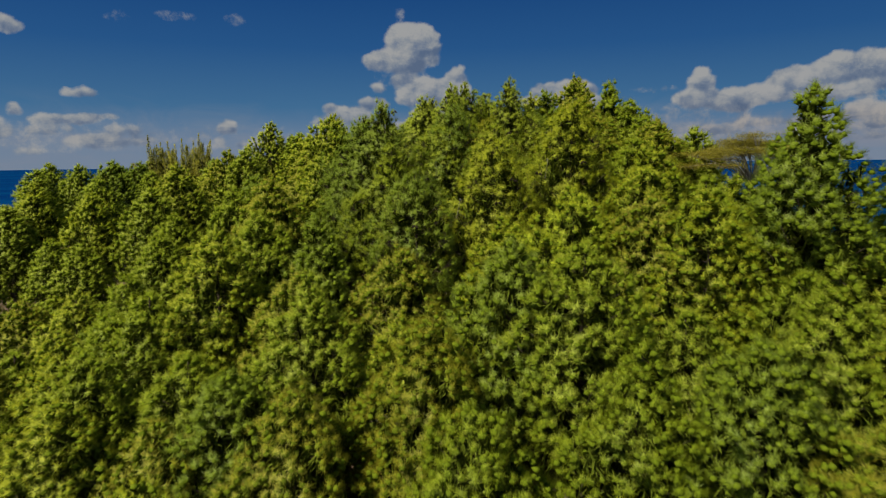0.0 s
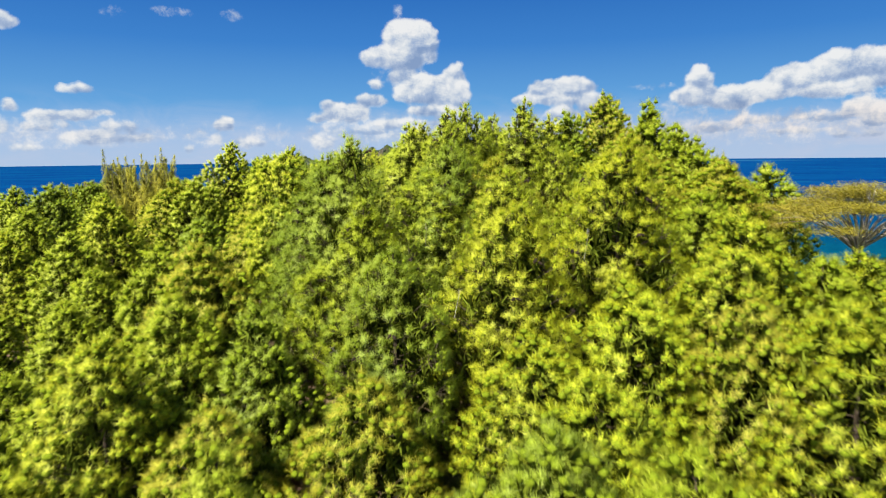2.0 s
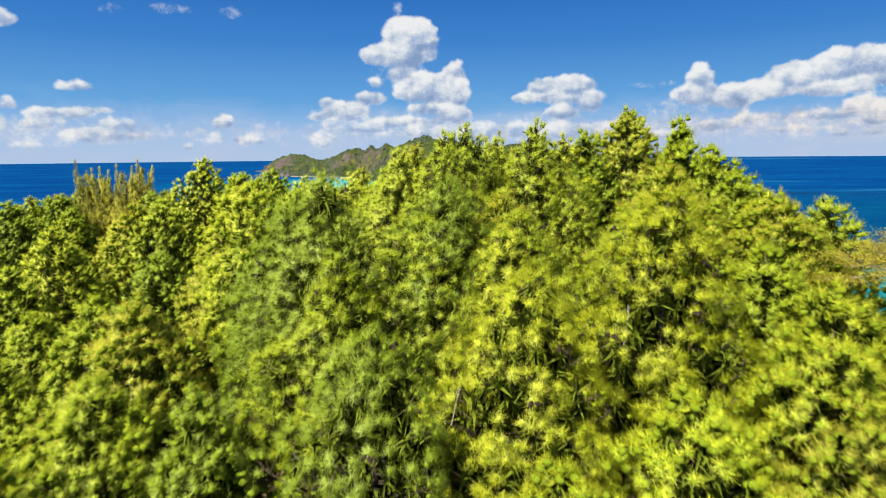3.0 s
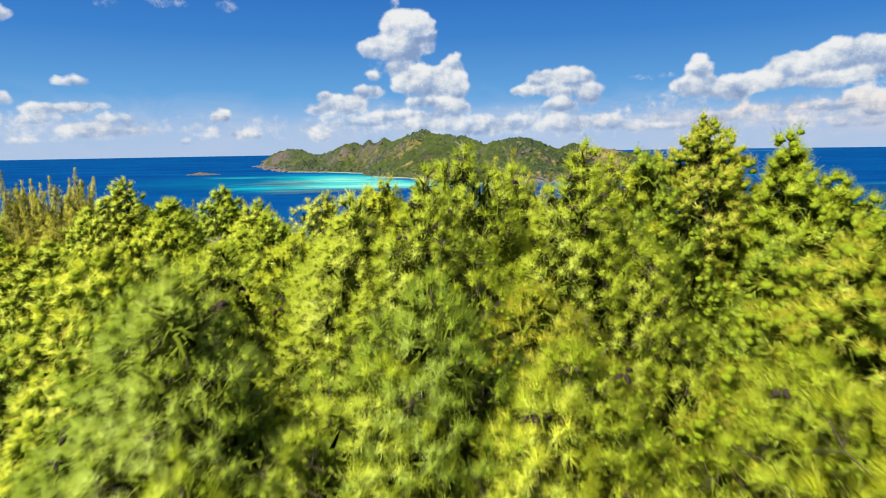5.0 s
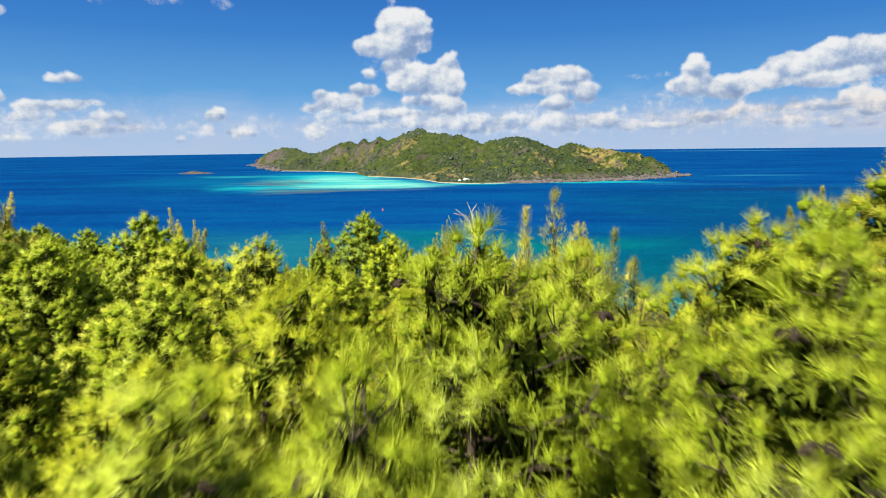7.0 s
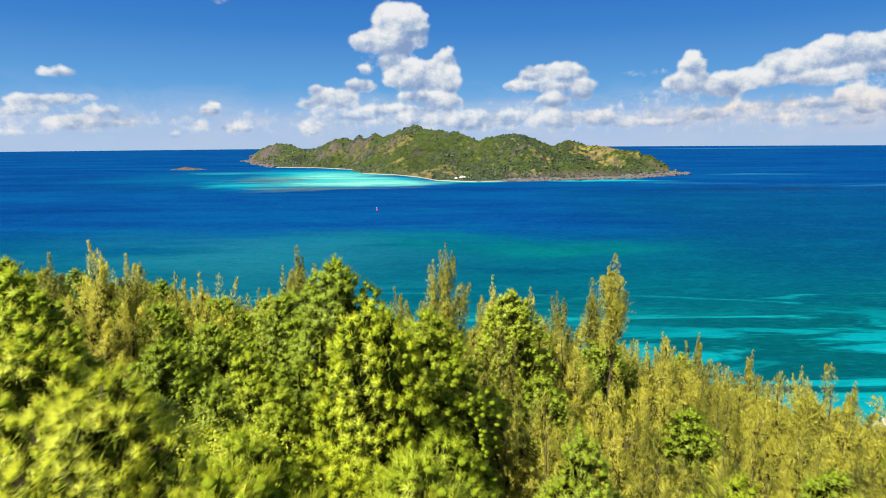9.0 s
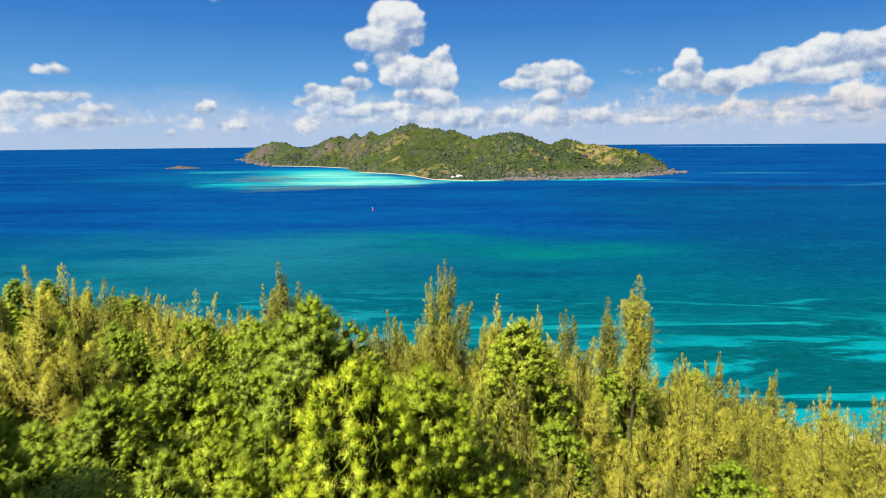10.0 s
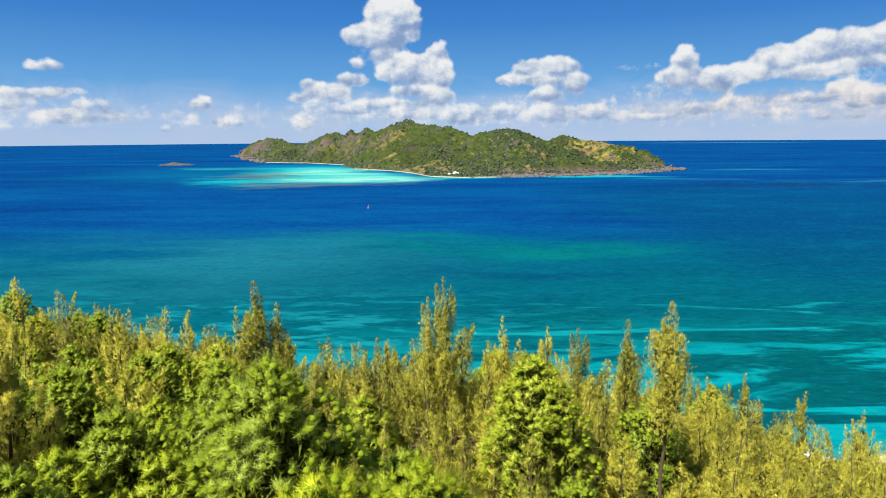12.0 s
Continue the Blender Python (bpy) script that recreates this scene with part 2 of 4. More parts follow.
def island_material():
    n = Nodes("island_slopes")
    co = n.add("ShaderNodeTexCoord").outputs["Object"]
    axes = n.add("ShaderNodeSeparateXYZ", Vector=co)
    east, z = n.step(axes.outputs[0], -150.0, 30.0), axes.outputs[2]
    steep = n.add("ShaderNodeSeparateXYZ", Vector=n.add("ShaderNodeNewGeometry").outputs["Normal"]).outputs[2]
    broad, fine, tuft = n.noise(co, 0.022, 5.0, 0.6), n.noise(co, 0.22, 6.0, 0.65), n.noise(co, 0.60, 3.0, 0.6)
    green = n.ramp(n.math("ADD", n.math("MULTIPLY", fine, 0.5), n.math("MULTIPLY", tuft, 0.5)), (0.36, (0.006, 0.011, 0.002)), (0.5, (0.019, 0.029, 0.004)), (0.66, (0.045, 0.052, 0.009)))
    dry = n.ramp(fine, (0.3, (0.040, 0.030, 0.010)), (0.7, (0.125, 0.098, 0.030)))
    gold = n.noise(n.vec(co, shift=(90, 40, 7)), 0.035, 4.0, 0.6)
    dry = n.mix(n.step(gold, 0.56, 0.66), dry, n.ramp(fine, (0.3, (0.055, 0.052, 0.010)), (0.7, (0.120, 0.106, 0.022))))
    colour = n.mix(n.step(n.math("ADD", broad, n.math("MULTIPLY", n.math("SUBTRACT", fine, 0.5), 0.40)), 0.545, 0.625), green, dry)
    colour = n.mix(n.math("MULTIPLY_ADD", east, -0.7, 0.7), colour, green)
    rock = n.ramp(fine, (0.3, (0.014, 0.012, 0.011)), (0.7, (0.075, 0.060, 0.048)))
    colour = n.mix(n.step(n.math("ADD", steep, n.math("MULTIPLY", n.math("SUBTRACT", fine, 0.5), 0.5)), 0.78, 0.62), colour, rock)
    low = n.math("ADD", z, n.math("MULTIPLY", n.math("SUBTRACT", fine, 0.5), 13.0))
    bare = n.math("MAXIMUM", n.step(axes.outputs[0], 10.0, 70.0), n.step(axes.outputs[0], -200.0, -240.0))
    colour = n.mix(n.math("MULTIPLY", n.step(low, SEA + 7.0, SEA + 2.0), n.math("MULTIPLY_ADD", bare, 0.8, 0.2)), colour, rock)
    body = n.add("ShaderNodeBsdfPrincipled", Base_Color=colour, Roughness=0.92, Normal=n.bump(fine, 1.0, 1.6))
    body.inputs["Specular IOR Level"].default_value = 0.1
    return n.finish(body.outputs[0])


def plain_material(name, low, high, scale, rough=0.9):
    n = Nodes(name)
    co = n.add("ShaderNodeTexCoord").outputs["Object"]
    grain = n.noise(co, scale, 6.0, 0.65)
    return n.finish(n.add("ShaderNodeBsdfPrincipled", Base_Color=n.ramp(grain, (0.3, low), (0.7, high)), Roughness=rough,
                          Normal=n.bump(grain, 0.5, 0.2 / scale)).outputs[0])


def sky_material():
    """The distant sky with its cloud banks: the cover comes from the backdrop's own points, frayed by noise."""
    n = Nodes("far_sky")
    co = n.add("ShaderNodeTexCoord").outputs["Object"]
    data = n.add("ShaderNodeAttribute")
    data.attribute_name = "cloud"
    part3 = n.add("ShaderNodeSeparateColor", Color=data.outputs["Color"])
    cover, tone, height = part3.outputs[0], part3.outputs[1], part3.outputs[2]

    rag = n.noise(co, 0.009, 7.0, 0.62, 0.25)
    curl = n.noise(co, 0.022, 5.0, 0.60, 0.2)
    wisp = n.noise(n.vec(co, (1, 1, 2.6)), 0.0022, 8.0, 0.62, 0.6)
    broken = n.noise(n.vec(co, (1, 1, 1.8)), 0.0048, 7.0, 0.58, 0.4)
    fray = n.math("ADD", n.math("MULTIPLY", n.math("SUBTRACT", rag, 0.5), 2.2), n.math("MULTIPLY", n.math("SUBTRACT", curl, 0.5), 0.9))
    fray = n.math("MULTIPLY", fray, n.math("MULTIPLY_ADD", cover, -0.62, 1.0))
    amount = n.math("MULTIPLY", n.math("ADD", cover, fray), n.step(cover, 0.03, 0.20))
    alpha = n.step(amount, 0.14, 0.96)
    veil = n.math("MULTIPLY", n.step(wisp, 0.42, 0.72), n.step(height, 0.40, 0.06))
    blue = n.ramp(height, (0.0, (0.44, 0.60, 0.82)), (0.10, (0.36, 0.56, 0.84)), (0.30, (0.135, 0.39, 0.76)),
                  (0.62, (0.052, 0.235, 0.64)), (1.0, (0.02, 0.14, 0.50)))
    veiled = n.mix(n.math("MULTIPLY", veil, 0.45), blue, (0.66, 0.70, 0.80))
    haze = n.math("MULTIPLY", n.step(height, 0.26, 0.03), n.math("MULTIPLY_ADD", wisp, 0.9, 0.05))
    veiled = n.mix(haze, veiled, n.mix(data.outputs["Alpha"], (0.47, 0.58, 0.79), (0.66, 0.60, 0.68)))
    lump = n.noise(n.vec(co, shift=(22, 0, -30)), 0.009, 7.0, 0.62, 0.25)
    light = n.math("ADD", tone, n.math("MULTIPLY", n.math("SUBTRACT", rag, lump), 0.9))
    light = n.math("ADD", light, n.math("MULTIPLY", n.math("SUBTRACT", broken, 0.5), 1.3))
    cloud = n.ramp(light, (0.06, (0.25, 0.36, 0.58)), (0.30, (0.42, 0.52, 0.70)), (0.48, (0.66, 0.72, 0.80)), (0.70, (0.90, 0.91, 0.91)))
    cloud = n.mix(n.math("MULTIPLY", data.outputs["Alpha"], 0.55), cloud, (1.0, 0.86, 0.78), "MULTIPLY")
    colour = n.mix(n.math("MULTIPLY", alpha, 0.97), veiled, cloud)
    glow = n.add("ShaderNodeEmission", Color=colour, Strength=0.275)
    return n.finish(glow.outputs[0])


# ---- mesh helpers ----
def raw_mesh(name, verts, faces, material, smooth=False):
    me = bpy.data.meshes.new(name)
    me.from_pydata([tuple(v) for v in verts], [], faces)
    me.materials.append(material)
    if smooth:
        me.polygons.foreach_set("use_smooth", [True] * len(me.polygons))
    return me


def blade_mesh(name, sets, corners=3):
    """A mesh of loose blades. Each set: its blades' corners in turn, the way each corner's surface swells, and a material."""
    verts = np.concatenate([np.asarray(v, dtype=np.float32).reshape(-1, 3) for v, _, _ in sets])
    swell = np.concatenate([np.asarray(w, dtype=np.float32).reshape(-1, 3) for _, w, _ in sets])
    slots = np.concatenate([np.full(np.asarray(v).size // 3 // corners, k, dtype=np.int32) for k, (v, _, _) in enumerate(sets)])
    me = bpy.data.meshes.new(name)
    me.vertices.add(len(verts))
    me.vertices.foreach_set("co", verts.ravel())
    me.loops.add(len(verts))
    me.loops.foreach_set("vertex_index", np.arange(len(verts), dtype=np.int32))
    me.polygons.add(len(slots))
    me.polygons.foreach_set("loop_start", np.arange(0, len(verts), corners, dtype=np.int32))
    me.update(calc_edges=True)
    for _, _, material in sets:
        me.materials.append(material)
    me.polygons.foreach_set("material_index", slots)
    me.polygons.foreach_set("use_smooth", np.ones(len(slots), dtype=bool))
    me.normals_split_custom_set_from_vertices(unit(swell))
    return me


def unit(v):
    return v / np.maximum(np.linalg.norm(v, axis=-1, keepdims=True), 1e-9)


class Wood:
    """Tapered tubes gathered into one mesh."""

    def __init__(self):
        self.verts, self.faces = [], []

    def tube(self, points, radii, sides=5):
        points = np.asarray(points, dtype=float)
        start = len(self.verts)
        along = unit(np.gradient(points, axis=0))
        helper = np.where(np.abs(along[:, 2:3]) > 0.9, [[1.0, 0, 0]], [[0, 0, 1.0]])
        a = unit(np.cross(along, helper))
        b = np.cross(along, a)
        for i, (p, r) in enumerate(zip(points, radii)):
            for k in range(sides):
                w = 2 * math.pi * k / sides
                self.verts.append(p + r * (math.cos(w) * a[i] + math.sin(w) * b[i]))
            if i:
                for k in range(sides):
                    o, q = start + (i - 1) * sides, (k + 1) % sides
                    self.faces.append((o + k, o + q, o + sides + q, o + sides + k))
        self.faces.append(tuple(start + (len(points) - 1) * sides + k for k in range(sides)))

    def mesh(self, name, material):
        return raw_mesh(name, self.verts, self.faces, material, True)


def part(name, mesh, parent, label=""):
    ob = new(name, mesh)
    ob.parent = parent
    return tagged(ob, label) if label else ob


def tufts(rng, at, axis, needles, length, width, spread=(12, 80), soft=0.78, lie=None):
    """Bursts of needles: for each shoot at a point, blades that fan out round its axis. Gives the blades and the way the burst swells at each corner."""
    n = len(at)
    at, axis = np.repeat(at, needles, 0), np.repeat(unit(axis), needles, 0)
    lean = np.radians(rng.uniform(*spread, n * needles))[:, None]
    side = unit(np.cross(axis, rng.normal(size=(n * needles, 3))))
    way = axis * np.cos(lean) + side * np.sin(lean)
    long = (length * rng.uniform(0.75, 1.15, n * needles))[:, None]
    root = at - axis * rng.uniform(0, 0.45 * length, n * needles)[:, None]
    tip = root + way * long
    tip[:, 2] -= (0.06 * long[:, 0]) * np.sin(lean[:, 0])
    across = unit(np.cross(way, axis + 0.38 * rng.normal(size=way.shape))) * (width / 2)
    flare = rng.random((n * needles, 1)) < 0.12
    wide, point = np.where(flare, tip, root), np.where(flare, root, tip)
    blades = np.stack([wide - across, wide + across, point], 1)
    own = unit(np.cross(across, way))
    own *= np.where((own * (way + 0.3 * axis)).sum(1, keepdims=True) < 0, -1.0, 1.0)
    swell = unit(soft * unit(way + 0.35 * axis) + (1 - soft) * own)
    if lie is not None:
        swell = unit(swell + 1.1 * np.repeat(lie, needles, 0))
    return blades, np.repeat(swell[:, None], 3, 1)


# ---- tree kinds ----
PINE_H = 7.6


GEM = np.array([[(sx, 0, 0), (0, sy, 0), (0, 0, sz)] if sx * sy * sz > 0 else [(0, sy, 0), (sx, 0, 0), (0, 0, sz)]
                for sx in (-1, 1) for sy in (-1, 1) for sz in (-1, 1)], dtype=float)


def ball_facets():
    bm = bmesh.new()
    bmesh.ops.create_icosphere(bm, subdivisions=1, radius=1.0)
    out = np.array([[v.co[:] for v in f.verts] for f in bm.faces])
    bm.free()
    return out


BALL = ball_facets()


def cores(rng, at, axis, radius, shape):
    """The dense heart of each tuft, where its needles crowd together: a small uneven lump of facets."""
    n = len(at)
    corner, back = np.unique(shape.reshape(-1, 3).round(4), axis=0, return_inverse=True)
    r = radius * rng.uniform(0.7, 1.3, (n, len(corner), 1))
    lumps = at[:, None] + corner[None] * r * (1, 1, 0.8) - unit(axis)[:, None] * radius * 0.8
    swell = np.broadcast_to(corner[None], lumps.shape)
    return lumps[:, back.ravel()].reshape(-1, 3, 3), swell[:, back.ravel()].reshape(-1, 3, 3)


def dead_branch_mesh(rng):
    """A bare forked twig, bleached pale, that sticks out of the crown."""
    w = Wood()
    v = rng.uniform(0, 6.28)
    tip = np.array([0.26 * math.cos(v), 0.26 * math.sin(v), rng.uniform(0.12, 0.32)])
    w.tube([(0, 0, -0.5), tip * 0.4 + (0.03, -0.02, 0), tip * 0.75, tip], [0.009, 0.007, 0.005, 0.002], 4)
    for k in (0.45, 0.6, 0.75):
        off = rng.normal(size=3) * 0.07 + (0, 0, 0.05)
        w.tube([tip * k, tip * k + off * 0.6, tip * k + off], [0.006, 0.005, 0.002], 3)
    return w.mesh("dead_branch", M_PALE_BARK)


# how finely each pine is built: needles to a shoot, their width and length, sprays, shoots to a spray, heart's radius
PINE_DETAIL = {"near": (130, 0.0045, 0.23, 150, 5, 0.055), "mid": (64, 0.0078, 0.23, 170, 5, 0.10),
               "far": (38, 0.0125, 0.235, 160, 4, 0.125), "coarse": (8, 0.045, 0.27, 70, 3, 0.16)}


def pine(tint, seed, detail, radius=2.15, crown=5.3, spire=0.0, cones=0):
    """A long-needled pine: upswept limbs end in sprays of shoots, each shoot a round burst of needles, packed over a lobed crown."""
    rng = np.random.default_rng(seed)
    needles, blade, tuft_len, sprays, shoots, heart = PINE_DETAIL[detail]
    tree = new("pine_tree")
    wood = Wood()
    bend = rng.uniform(-0.25, 0.25, 2)
    heights = np.linspace(-2.2, PINE_H - 0.12, 9)

    def stem(z):
        k = max(z, 0) / PINE_H
        return np.array([bend[0] * math.sin(3 * k), bend[1] * math.sin(2.5 * k), z])

    wood.tube([stem(z) for z in heights], [0.125 * (1 - max(z, 0) / PINE_H) + 0.014 for z in heights], 7)
    phase = rng.uniform(0, 6.28, 3)

    def reach(s, w):
        lobes = 1 + 0.17 * math.sin(3 * w + phase[0] + 5 * s) + 0.12 * math.sin(5 * w + phase[1] - 9 * s) + 0.07 * math.sin(2 * w + phase[2] + 17 * s)
        return radius * (1 - (1 - s) ** 2.0) ** (0.5 + 0.55 * spire) * lobes * (1.0 if s < 0.7 else 1.0 - 0.8 * (s - 0.7))

    # the sprays, evenly strewn over the crown, each on its own limb
    at, axis = [stem(PINE_H)], [np.array([0, 0, 1.0])]
    limbs = []
    profile = np.array([reach(s, 0.0) + 0.12 for s in np.linspace(0, 1, 60)]).cumsum()
    for k in range(sprays):
        s = float(np.interp((k + rng.uniform(0, 1)) / sprays * profile[-1], profile, np.linspace(0, 1, 60)))
        w = (k * 2.39996 + rng.uniform(-0.35, 0.35)) % 6.2832
        r = reach(s, w) * (rng.uniform(0.55, 0.80) if k % 5 == 0 else rng.uniform(0.84, 1.05))
        out = np.array([math.cos(w), math.sin(w), 0.0])
        end = stem(PINE_H - s * crown) + out * r + (0, 0, rng.uniform(-0.10, 0.15))
        way = unit(out * rng.uniform(0.55, 1.0) + rng.normal(size=3) * 0.18 + np.array([0, 0, rng.uniform(0.5, 0.95) * (1.2 - 0.5 * s)]))
        fork = end - way * 0.45
        foot = stem(min(PINE_H - 0.3, end[2] - 0.55 * r))
        limb = wood
        if detail == "near" and s > 0.45 and k % 6 == 0:
            limb = Wood()
            limbs.append(limb)
        limb.tube([foot, foot * 0.45 + fork * 0.55 - (0, 0, 0.10 * r), fork], [0.012 + 0.010 * s, 0.012, 0.008], 4 if detail == "near" else 3)
        a = unit(np.cross(way, (0.3, 0.1, 1)))
        b = np.cross(way, a)
        turn = rng.uniform(0, 6.28)
        for j in range(shoots):
            v, off = turn + 2.2 * j, (0.0 if j == 0 else rng.uniform(0.17, 0.36))
            side = math.cos(v) * a + math.sin(v) * b
            tip = end + side * off - way * (0.75 * off * rng.uniform(0.2, 1.3)) + rng.normal(size=3) * 0.03
            if detail == "near":
                limb.tube([fork, (fork + tip) / 2 + side * 0.03, tip - way * 0.05], [0.008, 0.007, 0.005], 3)
            at.append(tip)
            axis.append(unit(way + side * off * 1.7 + (0, 0, 0.35)))
    at, axis = np.array(at), np.array(axis)
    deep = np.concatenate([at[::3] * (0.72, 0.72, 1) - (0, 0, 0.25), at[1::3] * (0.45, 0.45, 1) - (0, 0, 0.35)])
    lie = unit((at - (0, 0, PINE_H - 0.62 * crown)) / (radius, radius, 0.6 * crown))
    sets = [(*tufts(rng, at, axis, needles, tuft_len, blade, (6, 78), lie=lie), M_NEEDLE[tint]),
            (*cores(rng, at, axis, heart, BALL if detail in ("near", "mid") else GEM), M_HEART_SHADE),
            (*tufts(rng, deep, deep * 0 + (0, 0, 1), 12, 0.36, 0.075, (0, 170), 0.3), M_CROWN_SHADE)]
    trunk = part("trunk", wood.mesh("trunk", M_BARK), tree, "grey-brown trunk with thin upswept limbs")
    for limb in limbs:
        part("limb", limb.mesh("limb", M_TWIG), trunk)
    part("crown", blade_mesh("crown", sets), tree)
    high = np.argsort(-at[:, 2])[:max(60, len(at) // 2)]
    for k in range(cones):
        i = int(rng.choice(high))
        for w in np.arange(3) * 2.1 + rng.uniform(0, 2):
            part("cone", cone_mesh(rng, w), tree, "dark brown ripe cone").location = at[i] + unit(at[i] * (1, 1, 0)) * 0.13 + (0, 0, 0.01)
    for _ in range(2 if cones else 0):
        part("dead_branch", dead_branch_mesh(rng), tree, "bare bleached twig").location = at[int(rng.choice(high))]
    return tree


def cone_mesh(rng, w):
    """A ripe cone: a scaly egg hanging outward from its shoot."""
    verts, faces = [], []
    root = np.array([0.025 * math.cos(w), 0.025 * math.sin(w), rng.uniform(-0.04, 0.04)])
    way = unit(np.array([math.cos(w), math.sin(w), rng.uniform(-1.2, -0.2)]))
    a = unit(np.cross(way, (0.3, 0.2, 1)))
    b = np.cross(way, a)
    profile = [(0, 0.015), (0.025, 0.034), (0.065, 0.040), (0.11, 0.028), (0.15, 0.006)]
    for i, (d, r) in enumerate(profile):
        for k in range(7):
            v = 6.283 * (k + 0.5 * (i % 2)) / 7
            bulge = r * (1.18 if (k + i) % 2 else 0.86)
            verts.append(root + way * d + bulge * (math.cos(v) * a + math.sin(v) * b))
        if i:
            for k in range(7):
                o, q = (i - 1) * 7, (k + 1) % 7
                faces.append((o + k, o + q, o + 7 + q, o + 7 + k))
    faces.append(tuple(28 + k for k in range(7)))
    return raw_mesh("cone", verts, faces, M_CONE)


CAS_H = 7.8


def casuarina(seed, detail, spires=6, width=1.7):
    """A she-oak: upright leaders, each a soft plume thick with short, fine twigs, over a broad feathery body."""
    rng = np.random.default_rng(seed)
    clumps, threads, blade, length = {"near": (230, 9, 0.0065, 0.14), "mid": (190, 9, 0.0100, 0.15), "far": (90, 7, 0.0200, 0.17)}[detail]
    tree = new("casuarina_tree")
    wood = Wood()
    heights = np.linspace(-2.2, CAS_H - 0.6, 7)
    wood.tube([(0.1 * math.sin(z), 0.08 * math.cos(1.3 * z), z) for z in heights], [0.085 * (1 - max(z, 0) / CAS_H) ** 1.4 + 0.006 for z in heights], 6)
    at, axis = [], []
    for k in range(spires + 22):
        if k == 0:
            foot, top, out = np.array([0, 0, 0.55 * CAS_H]), np.array([0.05, 0.03, CAS_H]), 0.44 if spires > 2 else 0.6
        else:
            w, low = rng.uniform(0, 6.28), k > spires
            r = (math.sqrt(rng.random()) * 1.15 if low else rng.uniform(0.2, 0.65)) * width
            h = CAS_H * (rng.uniform(0.40, 0.82) + (0.0 if spires > 2 else 0.10) - 0.06 * r if low else rng.uniform(0.80, 0.95))
            top = np.array([math.cos(w) * r, math.sin(w) * r, h])
            foot = np.array([0.6 * math.cos(w) * r, 0.6 * math.sin(w) * r, h - rng.uniform(1.4, 2.3)])
            out = rng.uniform(0.46, 0.72) if low else rng.uniform(0.26, 0.38)
        if detail != "far" or k == 0:
            wood.tube([foot * (0.3, 0.3, 1) - (0, 0, 0.8), foot, top], [0.02, 0.014, 0.003], 3)
        share = int(clumps * (1.0 if 0 < k <= spires else 1.25))
        t = rng.random(share) ** 0.9
        wide = out * np.minimum(1, 0.7 + 1.2 * t) * (1 - t) ** (0.55 if out > 0.45 else 0.85) + 0.015
        w = rng.uniform(0, 6.28, share)
        wide *= 1 + 0.30 * np.sin(t * 19 + 2 * k + 2 * w)
        away = np.stack([np.cos(w), np.sin(w), np.zeros(share)], 1)
        at.append(foot + (top - foot) * t[:, None] + away * (wide * rng.uniform(0.20, 1.05, share) ** 0.8)[:, None])
        axis.append(away * (1 - 0.8 * t[:, None]) * rng.uniform(0.3, 0.9, (share, 1)) + np.stack([np.zeros(share), np.zeros(share), rng.uniform(0.3, 1.1, share)], 1))
    at, axis = np.concatenate(at), np.concatenate(axis)
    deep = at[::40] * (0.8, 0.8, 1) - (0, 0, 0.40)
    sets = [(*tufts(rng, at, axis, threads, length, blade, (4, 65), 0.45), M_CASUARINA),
            (*tufts(rng, deep, deep * 0 + (0, 0, 1), 14, 0.30, 0.04, (0, 170), 0.0), M_PLUME_SHADE)]
    part("trunk", wood.mesh("trunk", M_BARK), tree, "slim brown trunk with ascending leaders")
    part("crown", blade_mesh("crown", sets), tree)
    return tree


def leaf_quads(rng, at, length, width, lift=0.5):
    n = len(at)
    way = rng.normal(size=(n, 3))
    way[:, 2] *= lift
    way = unit(way)
    across = unit(np.cross(way, np.array([0, 0, 1.0]) + 0.5 * rng.normal(size=(n, 3)))) * width / 2
    l = (length * rng.uniform(0.6, 1.2, n))[:, None]
    face = np.cross(across, way)
    face *= np.where(face[:, 2:] < 0, -1.0, 1.0)
    return np.stack([at, at + way * l * 0.5 + across, at + way * l, at + way * l * 0.5 - across], 1), np.repeat(unit(face)[:, None], 4, 1)


